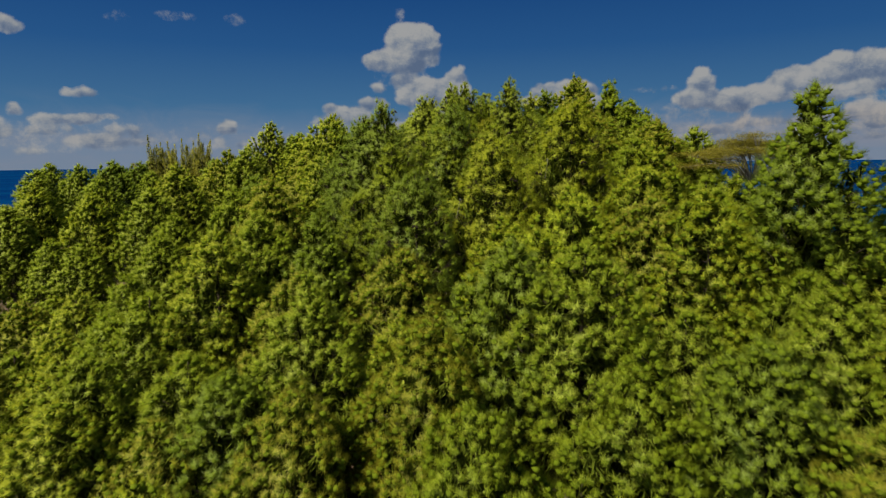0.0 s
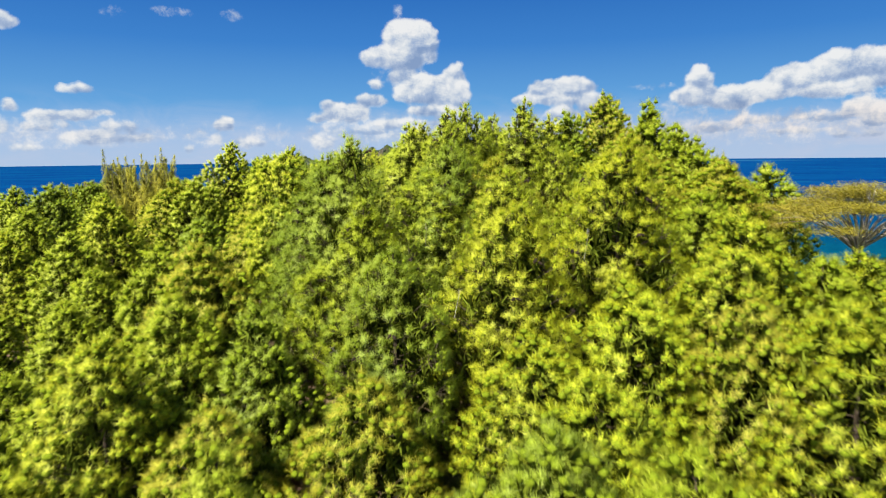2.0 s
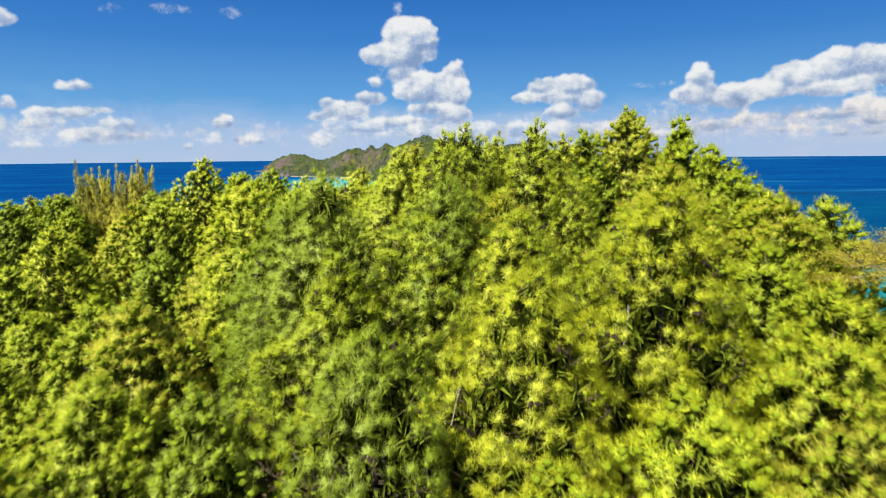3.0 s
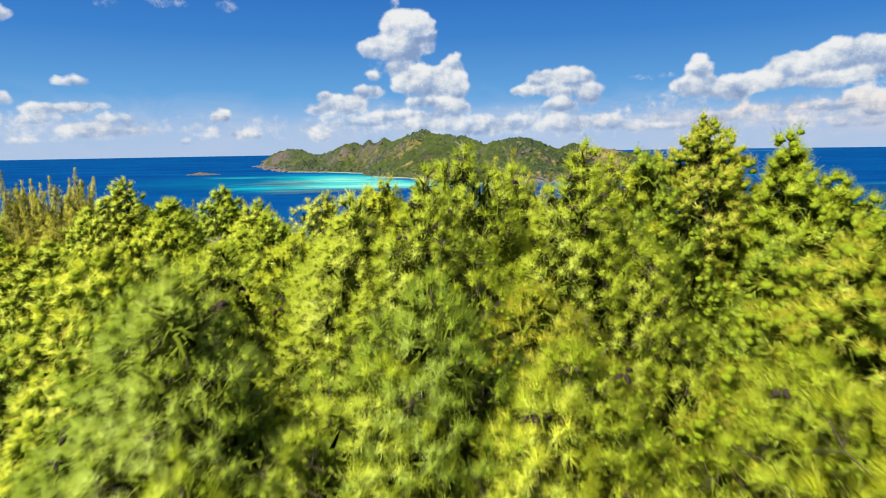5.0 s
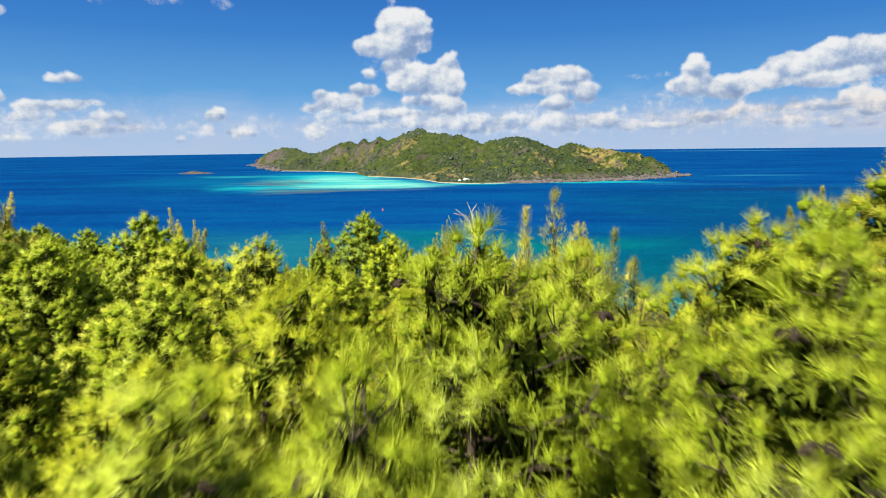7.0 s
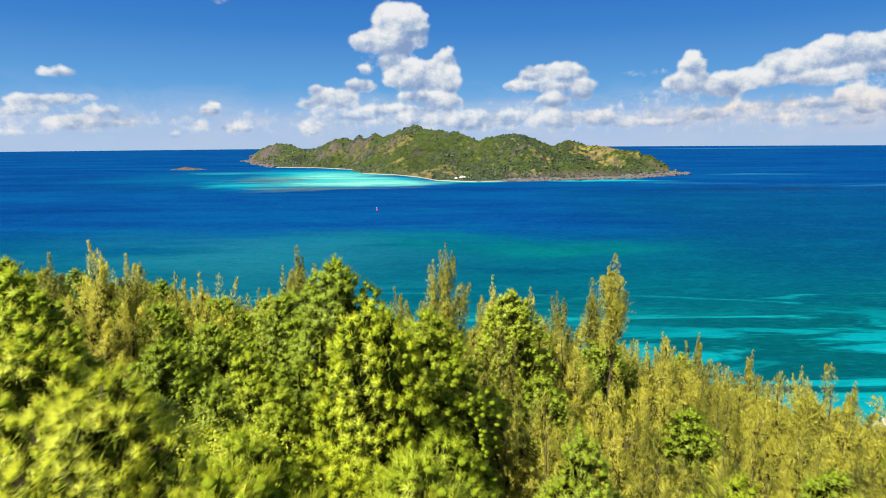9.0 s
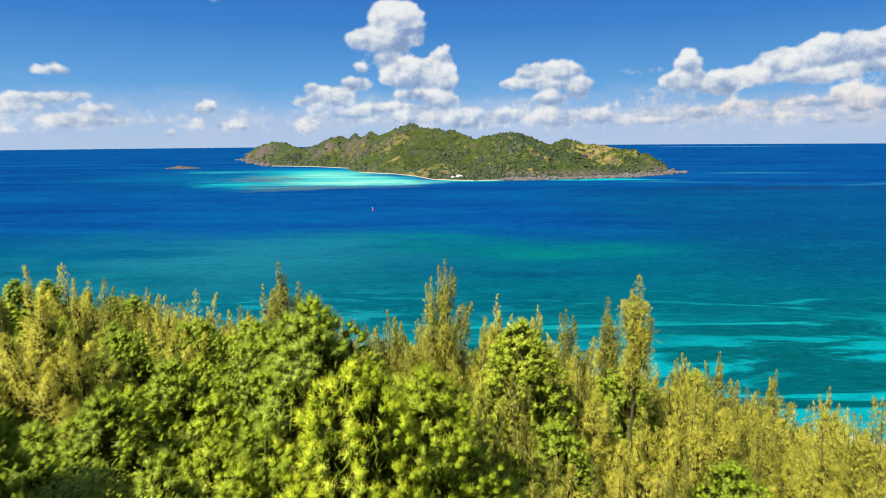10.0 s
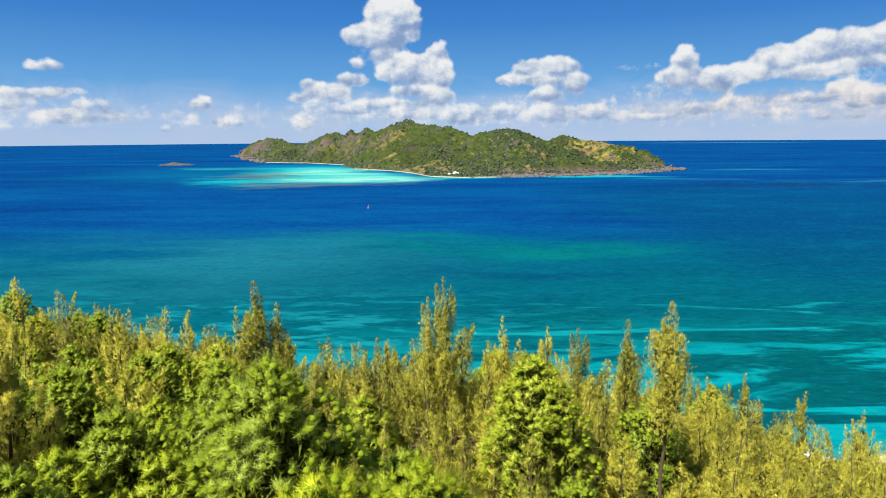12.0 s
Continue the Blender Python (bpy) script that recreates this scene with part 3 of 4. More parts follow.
def umbrella_tree():
    """A flat-topped tree: pale forking limbs that carry wide, thin layers of small yellowing leaves."""
    rng = np.random.default_rng(31)
    tree = new("umbrella_tree")
    trunk = limbs = Wood()
    trunk.tube([(0, 0, -14), (0.1, 0, 1.5), (-0.1, 0.1, 4.2)], [0.30, 0.22, 0.16], 8)
    leaves = []
    for k in range(34):
        w = 6.283 * k / 34 * 5 + rng.uniform(-0.2, 0.2)
        r = rng.uniform(0.9, 5.6)
        top = 8.8 - 0.08 * r * r - rng.uniform(0, 1.5)
        end = np.array([math.cos(w) * r, math.sin(w) * r, top])
        mid = np.array([math.cos(w) * r * 0.42, math.sin(w) * r * 0.42, 6.1 + rng.uniform(-0.4, 0.4)])
        limbs.tube([(-0.1, 0.1, 4.1), mid * (0.6, 0.6, 1) - (0, 0, 0.7), mid, (mid + end) / 2 + (0, 0, 0.15), end], [0.085, 0.07, 0.05, 0.035, 0.015], 5)
        for j in range(6):
            v = rng.uniform(0, 6.28)
            tip = end + np.array([math.cos(v), math.sin(v), 0.0]) * rng.uniform(0.5, 1.2) + (0, 0, rng.uniform(0.0, 0.25))
            limbs.tube([(mid + end) / 2 + (0, 0, 0.15), (end + tip) / 2 - (0, 0, 0.05), tip], [0.022, 0.014, 0.006], 3)
            spread = rng.normal(size=(330, 3)) * (0.55, 0.55, 0.15)
            leaves.append(tip + spread)
    crown = leaf_quads(rng, np.concatenate(leaves), 0.12, 0.05, 0.4)
    part("trunk", trunk.mesh("trunk", M_PALE_BARK), tree, "pale grey trunk with bare forking limbs")
    part("crown", blade_mesh("crown", [(*crown, M_UMBRELLA)], 4), tree)
    return tree


def broad_tree(seed, radius):
    """A low broad-leaved tree with layered sprays of bright leaves."""
    rng = np.random.default_rng(seed)
    tree = new("broadleaf_tree")
    trunk = limbs = Wood()
    trunk.tube([(0, 0, -2.5), (0.1, 0.05, 2.0), (0, 0, 4.0)], [0.16, 0.12, 0.06], 7)
    leaves = []
    for k in range(46):
        w, r = rng.uniform(0, 6.28), radius * math.sqrt(rng.random())
        end = np.array([math.cos(w) * r, math.sin(w) * r, 6.3 - 1.6 * (r / radius) ** 2 - rng.uniform(0, 0.9)])
        limbs.tube([(0, 0, 3.2), end * (0.5, 0.5, 0.8), end], [0.04, 0.025, 0.008], 4)
        leaves.append(end + rng.normal(size=(430, 3)) * (0.42, 0.42, 0.13))
    part("trunk", trunk.mesh("trunk", M_BARK), tree)
    part("crown", blade_mesh("crown", [(*leaf_quads(rng, np.concatenate(leaves), 0.13, 0.06, 0.5), M_BROAD)], 4), tree)
    return tree


# ---- where the trees stand: x, y, height of the top, crown radius ----
CREST = [
    (-3.15, 27.0, 42.75, 1.7), (-5.9, 30.4, 42.45, 1.8), (0.65, 32.6, 44.15, 1.2), (2.75, 31.5, 44.15, 1.4), (7.0, 36.4, 44.8, 1.7), (8.8, 35.2, 44.45, 2.5),
    (4.7, 24.4, 42.4, 2.1), (5.9, 27.8, 42.85, 2.0), (-1.5, 31.0, 43.3, 1.5), (-0.15, 30.4, 43.75, 1.3), (-1.2, 33.5, 43.45, 1.2), (5.15, 35.3, 44.0, 1.7),
    (12.0, 31.2, 41.7, 2.0), (-13.3, 44.9, 43.0, 1.6), (-11.2, 44.8, 42.3, 1.8), (-11.25, 51.1, 42.45, 2.6), (-4.5, 43.1, 42.5, 1.5), (-6.0, 40.3, 42.05, 2.2),
    (11.6, 20.6, 42.7, 2.0), (-9.2, 39.5, 41.9, 1.9), (9.6, 29.0, 41.9, 1.9),
]
CREST_GAPS = [
    (1.6, 34.0, 43.7, 1.5), (4.4, 35.5, 43.75, 1.6), (10.0, 35.0, 43.4, 1.8), (10.5, 33.8, 42.4, 1.9), (10.5, 32.0, 41.8, 1.9), (-2.0, 33.0, 42.7, 1.7), (-12.2, 46.0, 42.2, 1.8), (-8.4, 47.0, 41.9, 2.3),
]
OVER = [
    (-3.5, 34.8, 42.15, 2.0), (-4.5, 31.8, 42.3, 1.8), (-2.3, 33.6, 42.4, 1.4), (1.4, 32.6, 42.65, 1.5), (3.9, 30.9, 42.2, 1.7), (6.3, 31.2, 42.3, 1.8),
    (-5.8, 30.2, 42.0, 1.8), (1.45, 28.7, 42.0, 1.6), (0.0, 27.3, 42.55, 1.5), (1.9, 27.3, 41.7, 1.7), (7.4, 30.4, 42.0, 1.8), (4.6, 26.6, 41.7, 1.8),
    (-4.1, 28.4, 42.2, 1.7), (5.9, 37.8, 43.25, 1.7), (-2.2, 41.2, 42.0, 1.8), (-0.1, 40.2, 42.05, 1.6), (0.3, 35.6, 42.6, 1.4), (3.0, 34.2, 42.4, 1.6),
    (-3.4, 54.6, 41.95, 1.7), (-0.15, 52.6, 40.7, 1.7), (-10.0, 56.2, 38.7, 1.9), (-6.9, 55.9, 37.2, 1.9), (-7.3, 62.8, 38.8, 1.9), (3.5, 63.2, 38.75, 1.6),
]
SLOPE = [
    (1.7, 23.5, 40.9, 2.0), (-2.5, 25.8, 40.8, 1.8), (1.4, 26.6, 41.3, 1.8), (-0.4, 27.0, 41.6, 1.6), (-4.6, 27.8, 40.7, 1.8), (-1.5, 23.2, 39.8, 1.9),
    (-5.7, 24.4, 38.0, 2.0), (6.9, 20.9, 38.9, 1.9), (7.9, 19.4, 39.1, 1.9), (7.6, 26.0, 41.0, 1.9), (7.3, 22.9, 40.6, 1.9), (3.4, 15.4, 38.1, 1.9),
    (4.3, 13.3, 36.1, 1.9), (1.6, 16.5, 38.0, 1.9), (1.8, 21.0, 38.2, 1.6), (-1.7, 20.8, 37.2, 1.8), (-1.6, 18.1, 35.4, 1.8), (-4.5, 18.4, 36.8, 2.0),
    (-8.7, 22.1, 37.7, 2.0), (-14.9, 30.4, 36.7, 2.1), (-18.0, 35.8, 38.8, 2.1), (6.7, 12.9, 36.2, 1.9), (-17.0, 37.4, 40.1, 2.0), (-15.0, 40.9, 41.0, 2.0),
]
OUTER = [
    (-24.0, 40.0, 38.2, 2.1), (-25.2, 37.4, 35.6, 2.1), (-28.0, 50.0, 40.5, 2.2), (9.2, 14.3, 37.6, 1.9),
    (9.4, 23.0, 39.5, 1.9), (-6.4, 16.4, 34.4, 1.9), (-15.1, 22.5, 33.8, 2.0), (-22.4, 30.5, 33.2, 2.1), (4.5, 60.7, 35.4, 1.8), (-13.8, 40.4, 41.2, 1.9),
    (10.9, 24.0, 39.4, 1.9), (12.9, 26.5, 38.9, 2.0), (11.0, 21.5, 38.9, 1.9), (14.3, 27.5, 38.6, 2.0), (14.0, 20.0, 37.8, 2.0), (16.2, 24.2, 37.5, 2.0), (13.2, 17.0, 37.3, 1.9), (-33.0, 48.0, 39.9, 2.2), (-30.5, 44.0, 38.9, 2.2), (-36.5, 55.0, 40.4, 2.2), (-26.0, 44.5, 39.3, 2.1), (-32.5, 52.5, 40.3, 2.2),
]
BRIGHT = [(-1.85, 51.2, 41.35, 2.1), (4.2, 21.6, 39.2, 2.0), (-2.6, 37.4, 41.3, 1.9), (2.6, 18.6, 38.0, 1.8)]
SHE_OAKS = [
    (1.5, 36.7, 43.95, 1.2), (2.15, 37.4, 44.15, 1.0), (3.2, 38.0, 43.45, 1.2), (2.5, 39.6, 43.0, 1.2), (0.4, 72.0, 39.6, 1.1), (-0.35, 71.6, 38.7, 1.1),
    (-8.6, 71.2, 39.65, 1.0), (-9.5, 71.2, 38.4, 1.1), (-7.7, 71.6, 38.5, 1.0), (8.8, 64.9, 40.15, 0.9), (9.4, 71.7, 37.4, 1.0), (3.3, 71.8, 37.6, 1.2),
    (-2.5, 68.5, 37.7, 1.2), (8.4, 77.4, 35.2, 1.2), (19.5, 79.4, 31.4, 1.2), (24.6, 81.1, 29.4, 1.2), (28.4, 80.6, 28.2, 1.2), (12.1, 69.0, 34.2, 1.3),
    (-17.6, 68.1, 38.4, 1.3), (-14.5, 60.1, 41.8, 1.2), (-14.1, 62.0, 40.9, 1.1), (-12.5, 66.2, 39.1, 1.1), (11.2, 45.3, 43.6, 1.1), (10.4, 46.1, 41.6, 1.2),
]
SHE_OAKS_CREST = [(1.0, 37.3, 42.9, 1.0), (3.9, 38.7, 42.8, 1.2), (2.7, 38.5, 43.45, 1.0), (4.6, 39.3, 42.3, 1.2), (3.6, 37.3, 42.5, 1.0), (1.9, 39.2, 43.1, 1.1), (0.5, 38.4, 42.3, 1.1),
                  (1.6, 38.0, 42.9, 1.3), (2.4, 38.8, 43.0, 1.3), (3.1, 38.2, 42.9, 1.3), (3.8, 38.9, 42.7, 1.3)]
SHE_OAKS_WEST = [
    (-30.8, 62.0, 43.2, 1.9), (-29.0, 62.3, 42.6, 1.9), (-27.3, 61.7, 42.8, 1.9), (-25.8, 62.1, 43.3, 1.8), (-30.0, 62.8, 42.5, 1.8), (-28.1, 61.8, 42.3, 1.8), (-26.6, 62.6, 42.6, 1.8), (-24.8, 62.0, 42.0, 1.8), (-29.9, 61.4, 42.0, 1.3), (-28.0, 61.2, 41.8, 1.3), (-26.4, 61.2, 42.1, 1.3), (-25.0, 61.5, 41.8, 1.3), (-17.8, 62.4, 40.9, 1.2), (-24.4, 78.0, 38.5, 1.3),
    (-21.9, 78.0, 37.4, 1.3), (-19.0, 77.6, 36.8, 1.3), (-16.0, 78.0, 36.6, 1.3), (-13.2, 78.2, 35.4, 1.3), (6.0, 74.6, 36.2, 1.2), (15.6, 76.0, 32.6, 1.2),
]
# heights of the canopy where no single tree is named
CANOPY = [
    (0, 8, 34.0), (-8, 10, 32.5), (9, 8, 34.5), (0, -10, 30), (-20, 12, 30.5), (22, 12, 35.5), (20, 24, 36.5), (18, 36, 37.5), (24, 48, 34), (17, 54, 36.0),
    (14, 60, 36.0), (-38, 47, 39), (-40, 60, 39.5), (-45, 80, 33), (-30, 84, 34), (-10, 86, 31), (5, 88, 28.5), (18, 86, 28), (30, 84, 26.0), (38, 70, 27),
    (36, 55, 29), (10, 50, 38.4), (8, 45.5, 39.8), (13, 60, 35.6), (9.5, 55.5, 37.0), (-9.5, 54, 39.4), (5.5, 43, 40.6), (-13, 55, 39.5), (1.0, 45, 41.0), (3.5, 50, 39.3), (-60, 60, 30), (-30, 20, 30), (30, 30, 33), (0, -40, 26), (40, 0, 28), (-40, 0, 26),
]
ALL = CREST + CREST_GAPS + OVER + SLOPE + OUTER + BRIGHT + SHE_OAKS + SHE_OAKS_CREST + SHE_OAKS_WEST
KNOWN = np.array([t[:3] for t in ALL] + CANOPY, dtype=float)


def canopy(x, y, reach=2.6):
    d2 = (KNOWN[:, 0] - x) ** 2 + (KNOWN[:, 1] - y) ** 2
    w = np.exp(-d2 / (2 * reach * reach)) + 2e-3 / (1 + d2 * d2 / 900)
    return float((w * KNOWN[:, 2]).sum() / w.sum())


def shore(x):
    """How far out the near coast lies at x."""
    return 103 - 0.16 * x + (0.006 * x * x if x < 0 else -0.001 * x * x) + 3 * math.sin(0.13 * x)


def ground_height(x, y):
    z = canopy(x, y, 5.0) - 7.6
    slope = max(0.0, (shore(x) - y)) * 0.55
    side = max(0.0, 95 - abs(x)) * 0.5
    back = max(0.0, y + 110) * 0.5
    limit = SEA - 0.6 + min(slope, side, back)
    if y > shore(x):
        limit = SEA - 0.6 - (y - shore(x)) * 0.3
    return min(z, limit) + 0.25 * noise.noise((x * 0.2, y * 0.2, 0))


# ---- the setting ----
def grid_mesh(name, xs, ys, height, material):
    verts = [(x, y, height(x, y)) for y in ys for x in xs]
    n = len(xs)
    faces = [(j * n + i, j * n + i + 1, (j + 1) * n + i + 1, (j + 1) * n + i) for j in range(len(ys) - 1) for i in range(n - 1)]
    return raw_mesh(name, verts, faces, material, True)


tagged(new("ground", grid_mesh("ground", np.linspace(-110, 110, 89), np.linspace(-130, 135, 107), ground_height, litter_material())),
       "wooded hillside of brown needle litter falling to the sea", "ground", kind="structure")


def sea_mesh():
    verts, faces = [(0, 0, SEA)], []
    rings = [60, 120, 240, 480, 960, 1900, 2900, 3990]
    for r in rings:
        for k in range(96):
            w = 6.2832 * k / 96
            verts.append((r * math.sin(w), r * math.cos(w), SEA))
    for k in range(96):
        faces.append((0, 1 + (k + 1) % 96, 1 + k))
    for i in range(len(rings) - 1):
        for k in range(96):
            a, b = 1 + i * 96 + k, 1 + i * 96 + (k + 1) % 96
            faces.append((a, b, b + 96, a + 96))
    me = raw_mesh("water", verts, faces, sea_material())
    if me.polygons[5].normal.z < 0:
        me.flip_normals()
    return me


tagged(new("water", sea_mesh()), "deep blue tropical sea with turquoise shallows and reef patches", "sea", kind="structure")

# cloud banks: bearing, height over the horizon, half width, half height, in degrees
CENTRE_BANK = [
    (-4.3, 7.3, 1.5, 0.7), (-2.4, 4.2, 1.6, 0.6),
    (-4.6, 8.9, 3.1, 1.3), (-3.6, 10.4, 2.4, 1.5), (-6.6, 8.8, 1.5, 0.9), (-2.2, 9.9, 1.3, 0.7), (-4.3, 11.4, 1.6, 0.7), (-1.8, 6.0, 3.0, 1.4), (0.3, 7.3, 1.0, 1.1), (0.5, 5.6, 1.2, 1.6),
    (0.2, 3.7, 1.6, 1.0), (-3.9, 5.6, 1.5, 0.8), (-9.6, 4.0, 2.1, 0.9), (-11.0, 4.7, 0.8, 0.5), (-12.3, 3.5, 0.9, 0.4), (-7.4, 5.1, 1.6, 0.6), (-6.9, 6.5, 0.8, 0.5), (-4.5, 3.0, 3.7, 0.5),
    (-1.4, 2.2, 3.2, 0.8), (2.7, 2.0, 3.2, 1.0), (6.1, 2.2, 1.9, 0.8), (-11.6, 1.4, 1.1, 0.9), (-7.6, 2.4, 2.1, 0.5)]
MIDDLE_BANK = [
    (9.1, 5.0, 3.7, 0.7), (8.2, 6.0, 1.3, 0.8), (10.9, 6.0, 1.9, 0.9), (12.5, 4.6, 1.1, 1.0), (10.1, 3.8, 1.3, 0.8), (10.4, 2.0, 2.6, 0.9), (13.9, 2.1, 2.0, 0.8), (16.4, 1.7, 1.5, 0.7),
    (21.5, 6.3, 1.0, 1.1), (21.2, 4.9, 1.9, 1.0), (23.9, 4.5, 1.6, 1.0), (19.6, 1.6, 2.3, 0.5), (22.7, 2.2, 2.2, 0.6)]
EAST_BANK = [
    (26.0, 4.9, 2.1, 0.9), (28.7, 6.0, 2.4, 1.0), (31.4, 6.5, 2.3, 1.2), (33.8, 6.7, 2.1, 1.2), (36.2, 6.9, 2.0, 1.3), (30.7, 4.8, 3.5, 0.6), (34.0, 5.4, 2.1, 0.7), (33.0, 3.4, 1.4, 0.8),
    (34.4, 2.8, 1.8, 1.0), (30.7, 2.8, 2.3, 0.5), (26.1, 2.7, 2.5, 0.5), (29.0, 1.8, 3.2, 0.4), (32.9, 1.4, 2.2, 0.4)]
WEST_BANK = [
    (-31.1, 5.6, 1.2, 0.5), (-32.3, 3.5, 2.8, 0.5), (-29.9, 3.8, 1.5, 0.3), (-33.4, 2.7, 1.8, 0.5), (-30.1, 1.8, 2.3, 0.7), (-28.2, 2.7, 1.4, 0.7), (-34.7, 1.0, 1.4, 0.3), (-27.0, 1.8, 1.2, 0.5),
    (-35.5, 4.2, 0.5, 0.6), (-20.1, 3.0, 0.8, 0.7), (-20.8, 1.6, 0.6, 0.6), (-18.1, 1.4, 1.4, 0.6), (-23.1, 0.9, 0.5, 0.4), (-37.6, 2.8, 2.0, 1.0), (-36.4, 10.3, 2.0, 0.8)]
WISPS = [
    (-4.9, 7.2, 2.6, 1.1), (-7.6, 3.4, 4.7, 1.2), (-0.9, 3.3, 3.2, 1.6), (18.1, 5.8, 2.5, 0.3), (20.4, 3.7, 4.2, 0.9), (11.4, 3.1, 3.1, 0.8), (34.7, 4.3, 2.4, 0.5), (-27.9, 11.4, 1.1, 0.6),
    (-23.8, 11.9, 1.7, 0.4), (-19.0, 11.9, 1.4, 0.5), (-15.6, 2.1, 7.4, 0.6), (-23.9, 1.9, 5.3, 0.5), (-30.9, 1.4, 5.0, 0.5), (-4.8, 12.7, 0.6, 0.6), (27.7, 3.3, 4.9, 0.5)]
SKY_R = 4000.0


def backdrop():
    """An arc of far sky behind the sea's edge. Each bank is heaped up from many round billows; its points hold how much cloud covers them, how sunlit and how warm it is."""
    rng = np.random.default_rng(3)
    az = np.concatenate([np.linspace(-62, -41, 22), np.linspace(-40, 40, 641), np.linspace(41, 62, 22)])
    el = np.concatenate([np.linspace(-0.45, 13.5, 131), np.linspace(14, 24, 12)])
    A, E = np.meshgrid(az, el)
    x, y, z = SKY_R * np.sin(np.radians(A)), SKY_R * np.cos(np.radians(A)), 45 + SKY_R * np.tan(np.radians(E))
    cover, lit, near = np.zeros_like(A), np.full_like(A, 0.6), np.full_like(A, -9.0)
    for a, e, ra, re in CENTRE_BANK + MIDDLE_BANK + EAST_BANK + WEST_BANK:
        for _ in range(int(14 + 26 * min(ra * re, 2.2))):
            w, k = rng.uniform(0, 6.28), math.sqrt(rng.random())
            u, v = k * math.cos(w), k * math.sin(w)
            v = v if v > 0 else 0.75 * v
            r = min(ra, re) * rng.uniform(0.34, 0.70) * (1.15 - 0.55 * k)
            bx, by = a + u * ra * 0.92, e + v * re * 0.85
            wide = r * min(max(math.sqrt(ra / re), 1.0), 2.2)
            i0, i1 = np.searchsorted(az, (bx - wide, bx + wide))
            j0, j1 = np.searchsorted(el, (by - r, by + r))
            if i0 == i1 or j0 == j1:
                continue
            px, py = (A[j0:j1, i0:i1] - bx) / wide, (E[j0:j1, i0:i1] - by) / r
            up = np.sqrt(np.clip(1 - px * px - py * py, 0, 1))
            deep = up * r + math.sqrt(max(0.0, 1 - k * k)) * min(ra, re) * 0.7
            body = np.clip(1.3 * up, 0, 1) * (1.0 if e > 2.9 else 0.78)
            front = (deep > near[j0:j1, i0:i1]) & (up > 0.12)
            light = np.clip(0.29 - 0.17 * px + 0.22 * py + 0.16 * up + 0.36 * v, 0, 1)
            old = lit[j0:j1, i0:i1]
            lit[j0:j1, i0:i1] = np.where(front, old + (light - old) * (0.35 + 0.5 * up), old)
            near[j0:j1, i0:i1] = np.where(front, deep, near[j0:j1, i0:i1])
            cover[j0:j1, i0:i1] = np.maximum(cover[j0:j1, i0:i1], body)
    for a, e, ra, re in WISPS:
        veil = 0.42 * np.exp(-((A - a) / ra) ** 2 - ((E - e) / re) ** 2)
        lit = np.where(veil > cover, 0.45, lit)
        cover = np.maximum(cover, veil)
    for _ in range(3):
        for g in (cover, lit):
            g[1:-1] = (g[:-2] + 2 * g[1:-1] + g[2:]) / 4
            g[:, 1:-1] = (g[:, :-2] + 2 * g[:, 1:-1] + g[:, 2:]) / 4
    low = np.exp(-((E - 2.2) / 1.3) ** 2) * np.where(A > -12, 0.56, 0.34)
    lit = np.where(low > cover, 0.50, lit)
    cover = np.maximum(cover, low)
    warm = np.exp(-((E - 2.6) / 1.5) ** 2) * np.clip((A - 8) / 16, 0, 1) + 0.25 * np.exp(-((E - 2.2) / 0.9) ** 2) * np.clip((-A - 6) / 8, 0, 1)
    data = np.stack([cover, lit, np.clip(E / 16, 0, 1), np.clip(warm, 0, 1)], -1)
    n = len(az)
    faces = [(j * n + i, j * n + i + 1, (j + 1) * n + i + 1, (j + 1) * n + i) for j in range(len(el) - 1) for i in range(n - 1)]
    me = raw_mesh("backdrop", np.stack([x, y, z], -1).reshape(-1, 3), faces, sky_material())
    me.color_attributes.new("cloud", "FLOAT_COLOR", "POINT").data.foreach_set("color", data.astype(np.float32).ravel())
    return me


tagged(new("backdrop", backdrop()), "blue sky with white trade-wind cumulus over the horizon", "sky", kind="structure")

# ---- the far island ----
ISLAND_COAST = [
    (211, 567), (168, 528), (139, 508), (92, 492), (49, 484), (20, 481), (-4, 497), (-19, 544), (-40, 583), (-75, 618), (-92, 667), (-98, 708), (-147, 763), (-208, 791),
    (-257, 900), (-346, 1115), (-310, 1130), (-220, 1020), (-120, 930), (-20, 850), (80, 760), (170, 680), (215, 600)]
ISLAND_RIDGE = [
    (-331, 1090, 2), (-298, 1038, 17), (-276, 1007, 26), (-242, 962, 30), (-215, 925, 26), (-183, 883, 19), (-163, 861, 23), (-135, 829, 33), (-125, 820, 36), (-111, 806, 32),
    (-101, 797, 39), (-93, 790, 33), (-80, 778, 41), (-71, 771, 36), (-51, 753, 42), (-41, 742, 46), (-31, 731, 48), (-18, 716, 44), (15, 679, 38), (37, 660, 30),
    (47, 651, 33), (70, 642, 37), (85, 645, 33), (110, 648, 26), (126, 643, 30), (138, 634, 25), (158, 617, 23), (172, 603, 21), (186, 591, 17), (199, 578, 9)]


def to_segments(points, closed):
    p = np.array(points, dtype=float)
    return (p, np.roll(p, -1, 0)) if closed else (p[:-1], p[1:])


COAST_A, COAST_B = to_segments(ISLAND_COAST, True)
RIDGE_A, RIDGE_B = to_segments(ISLAND_RIDGE, False)


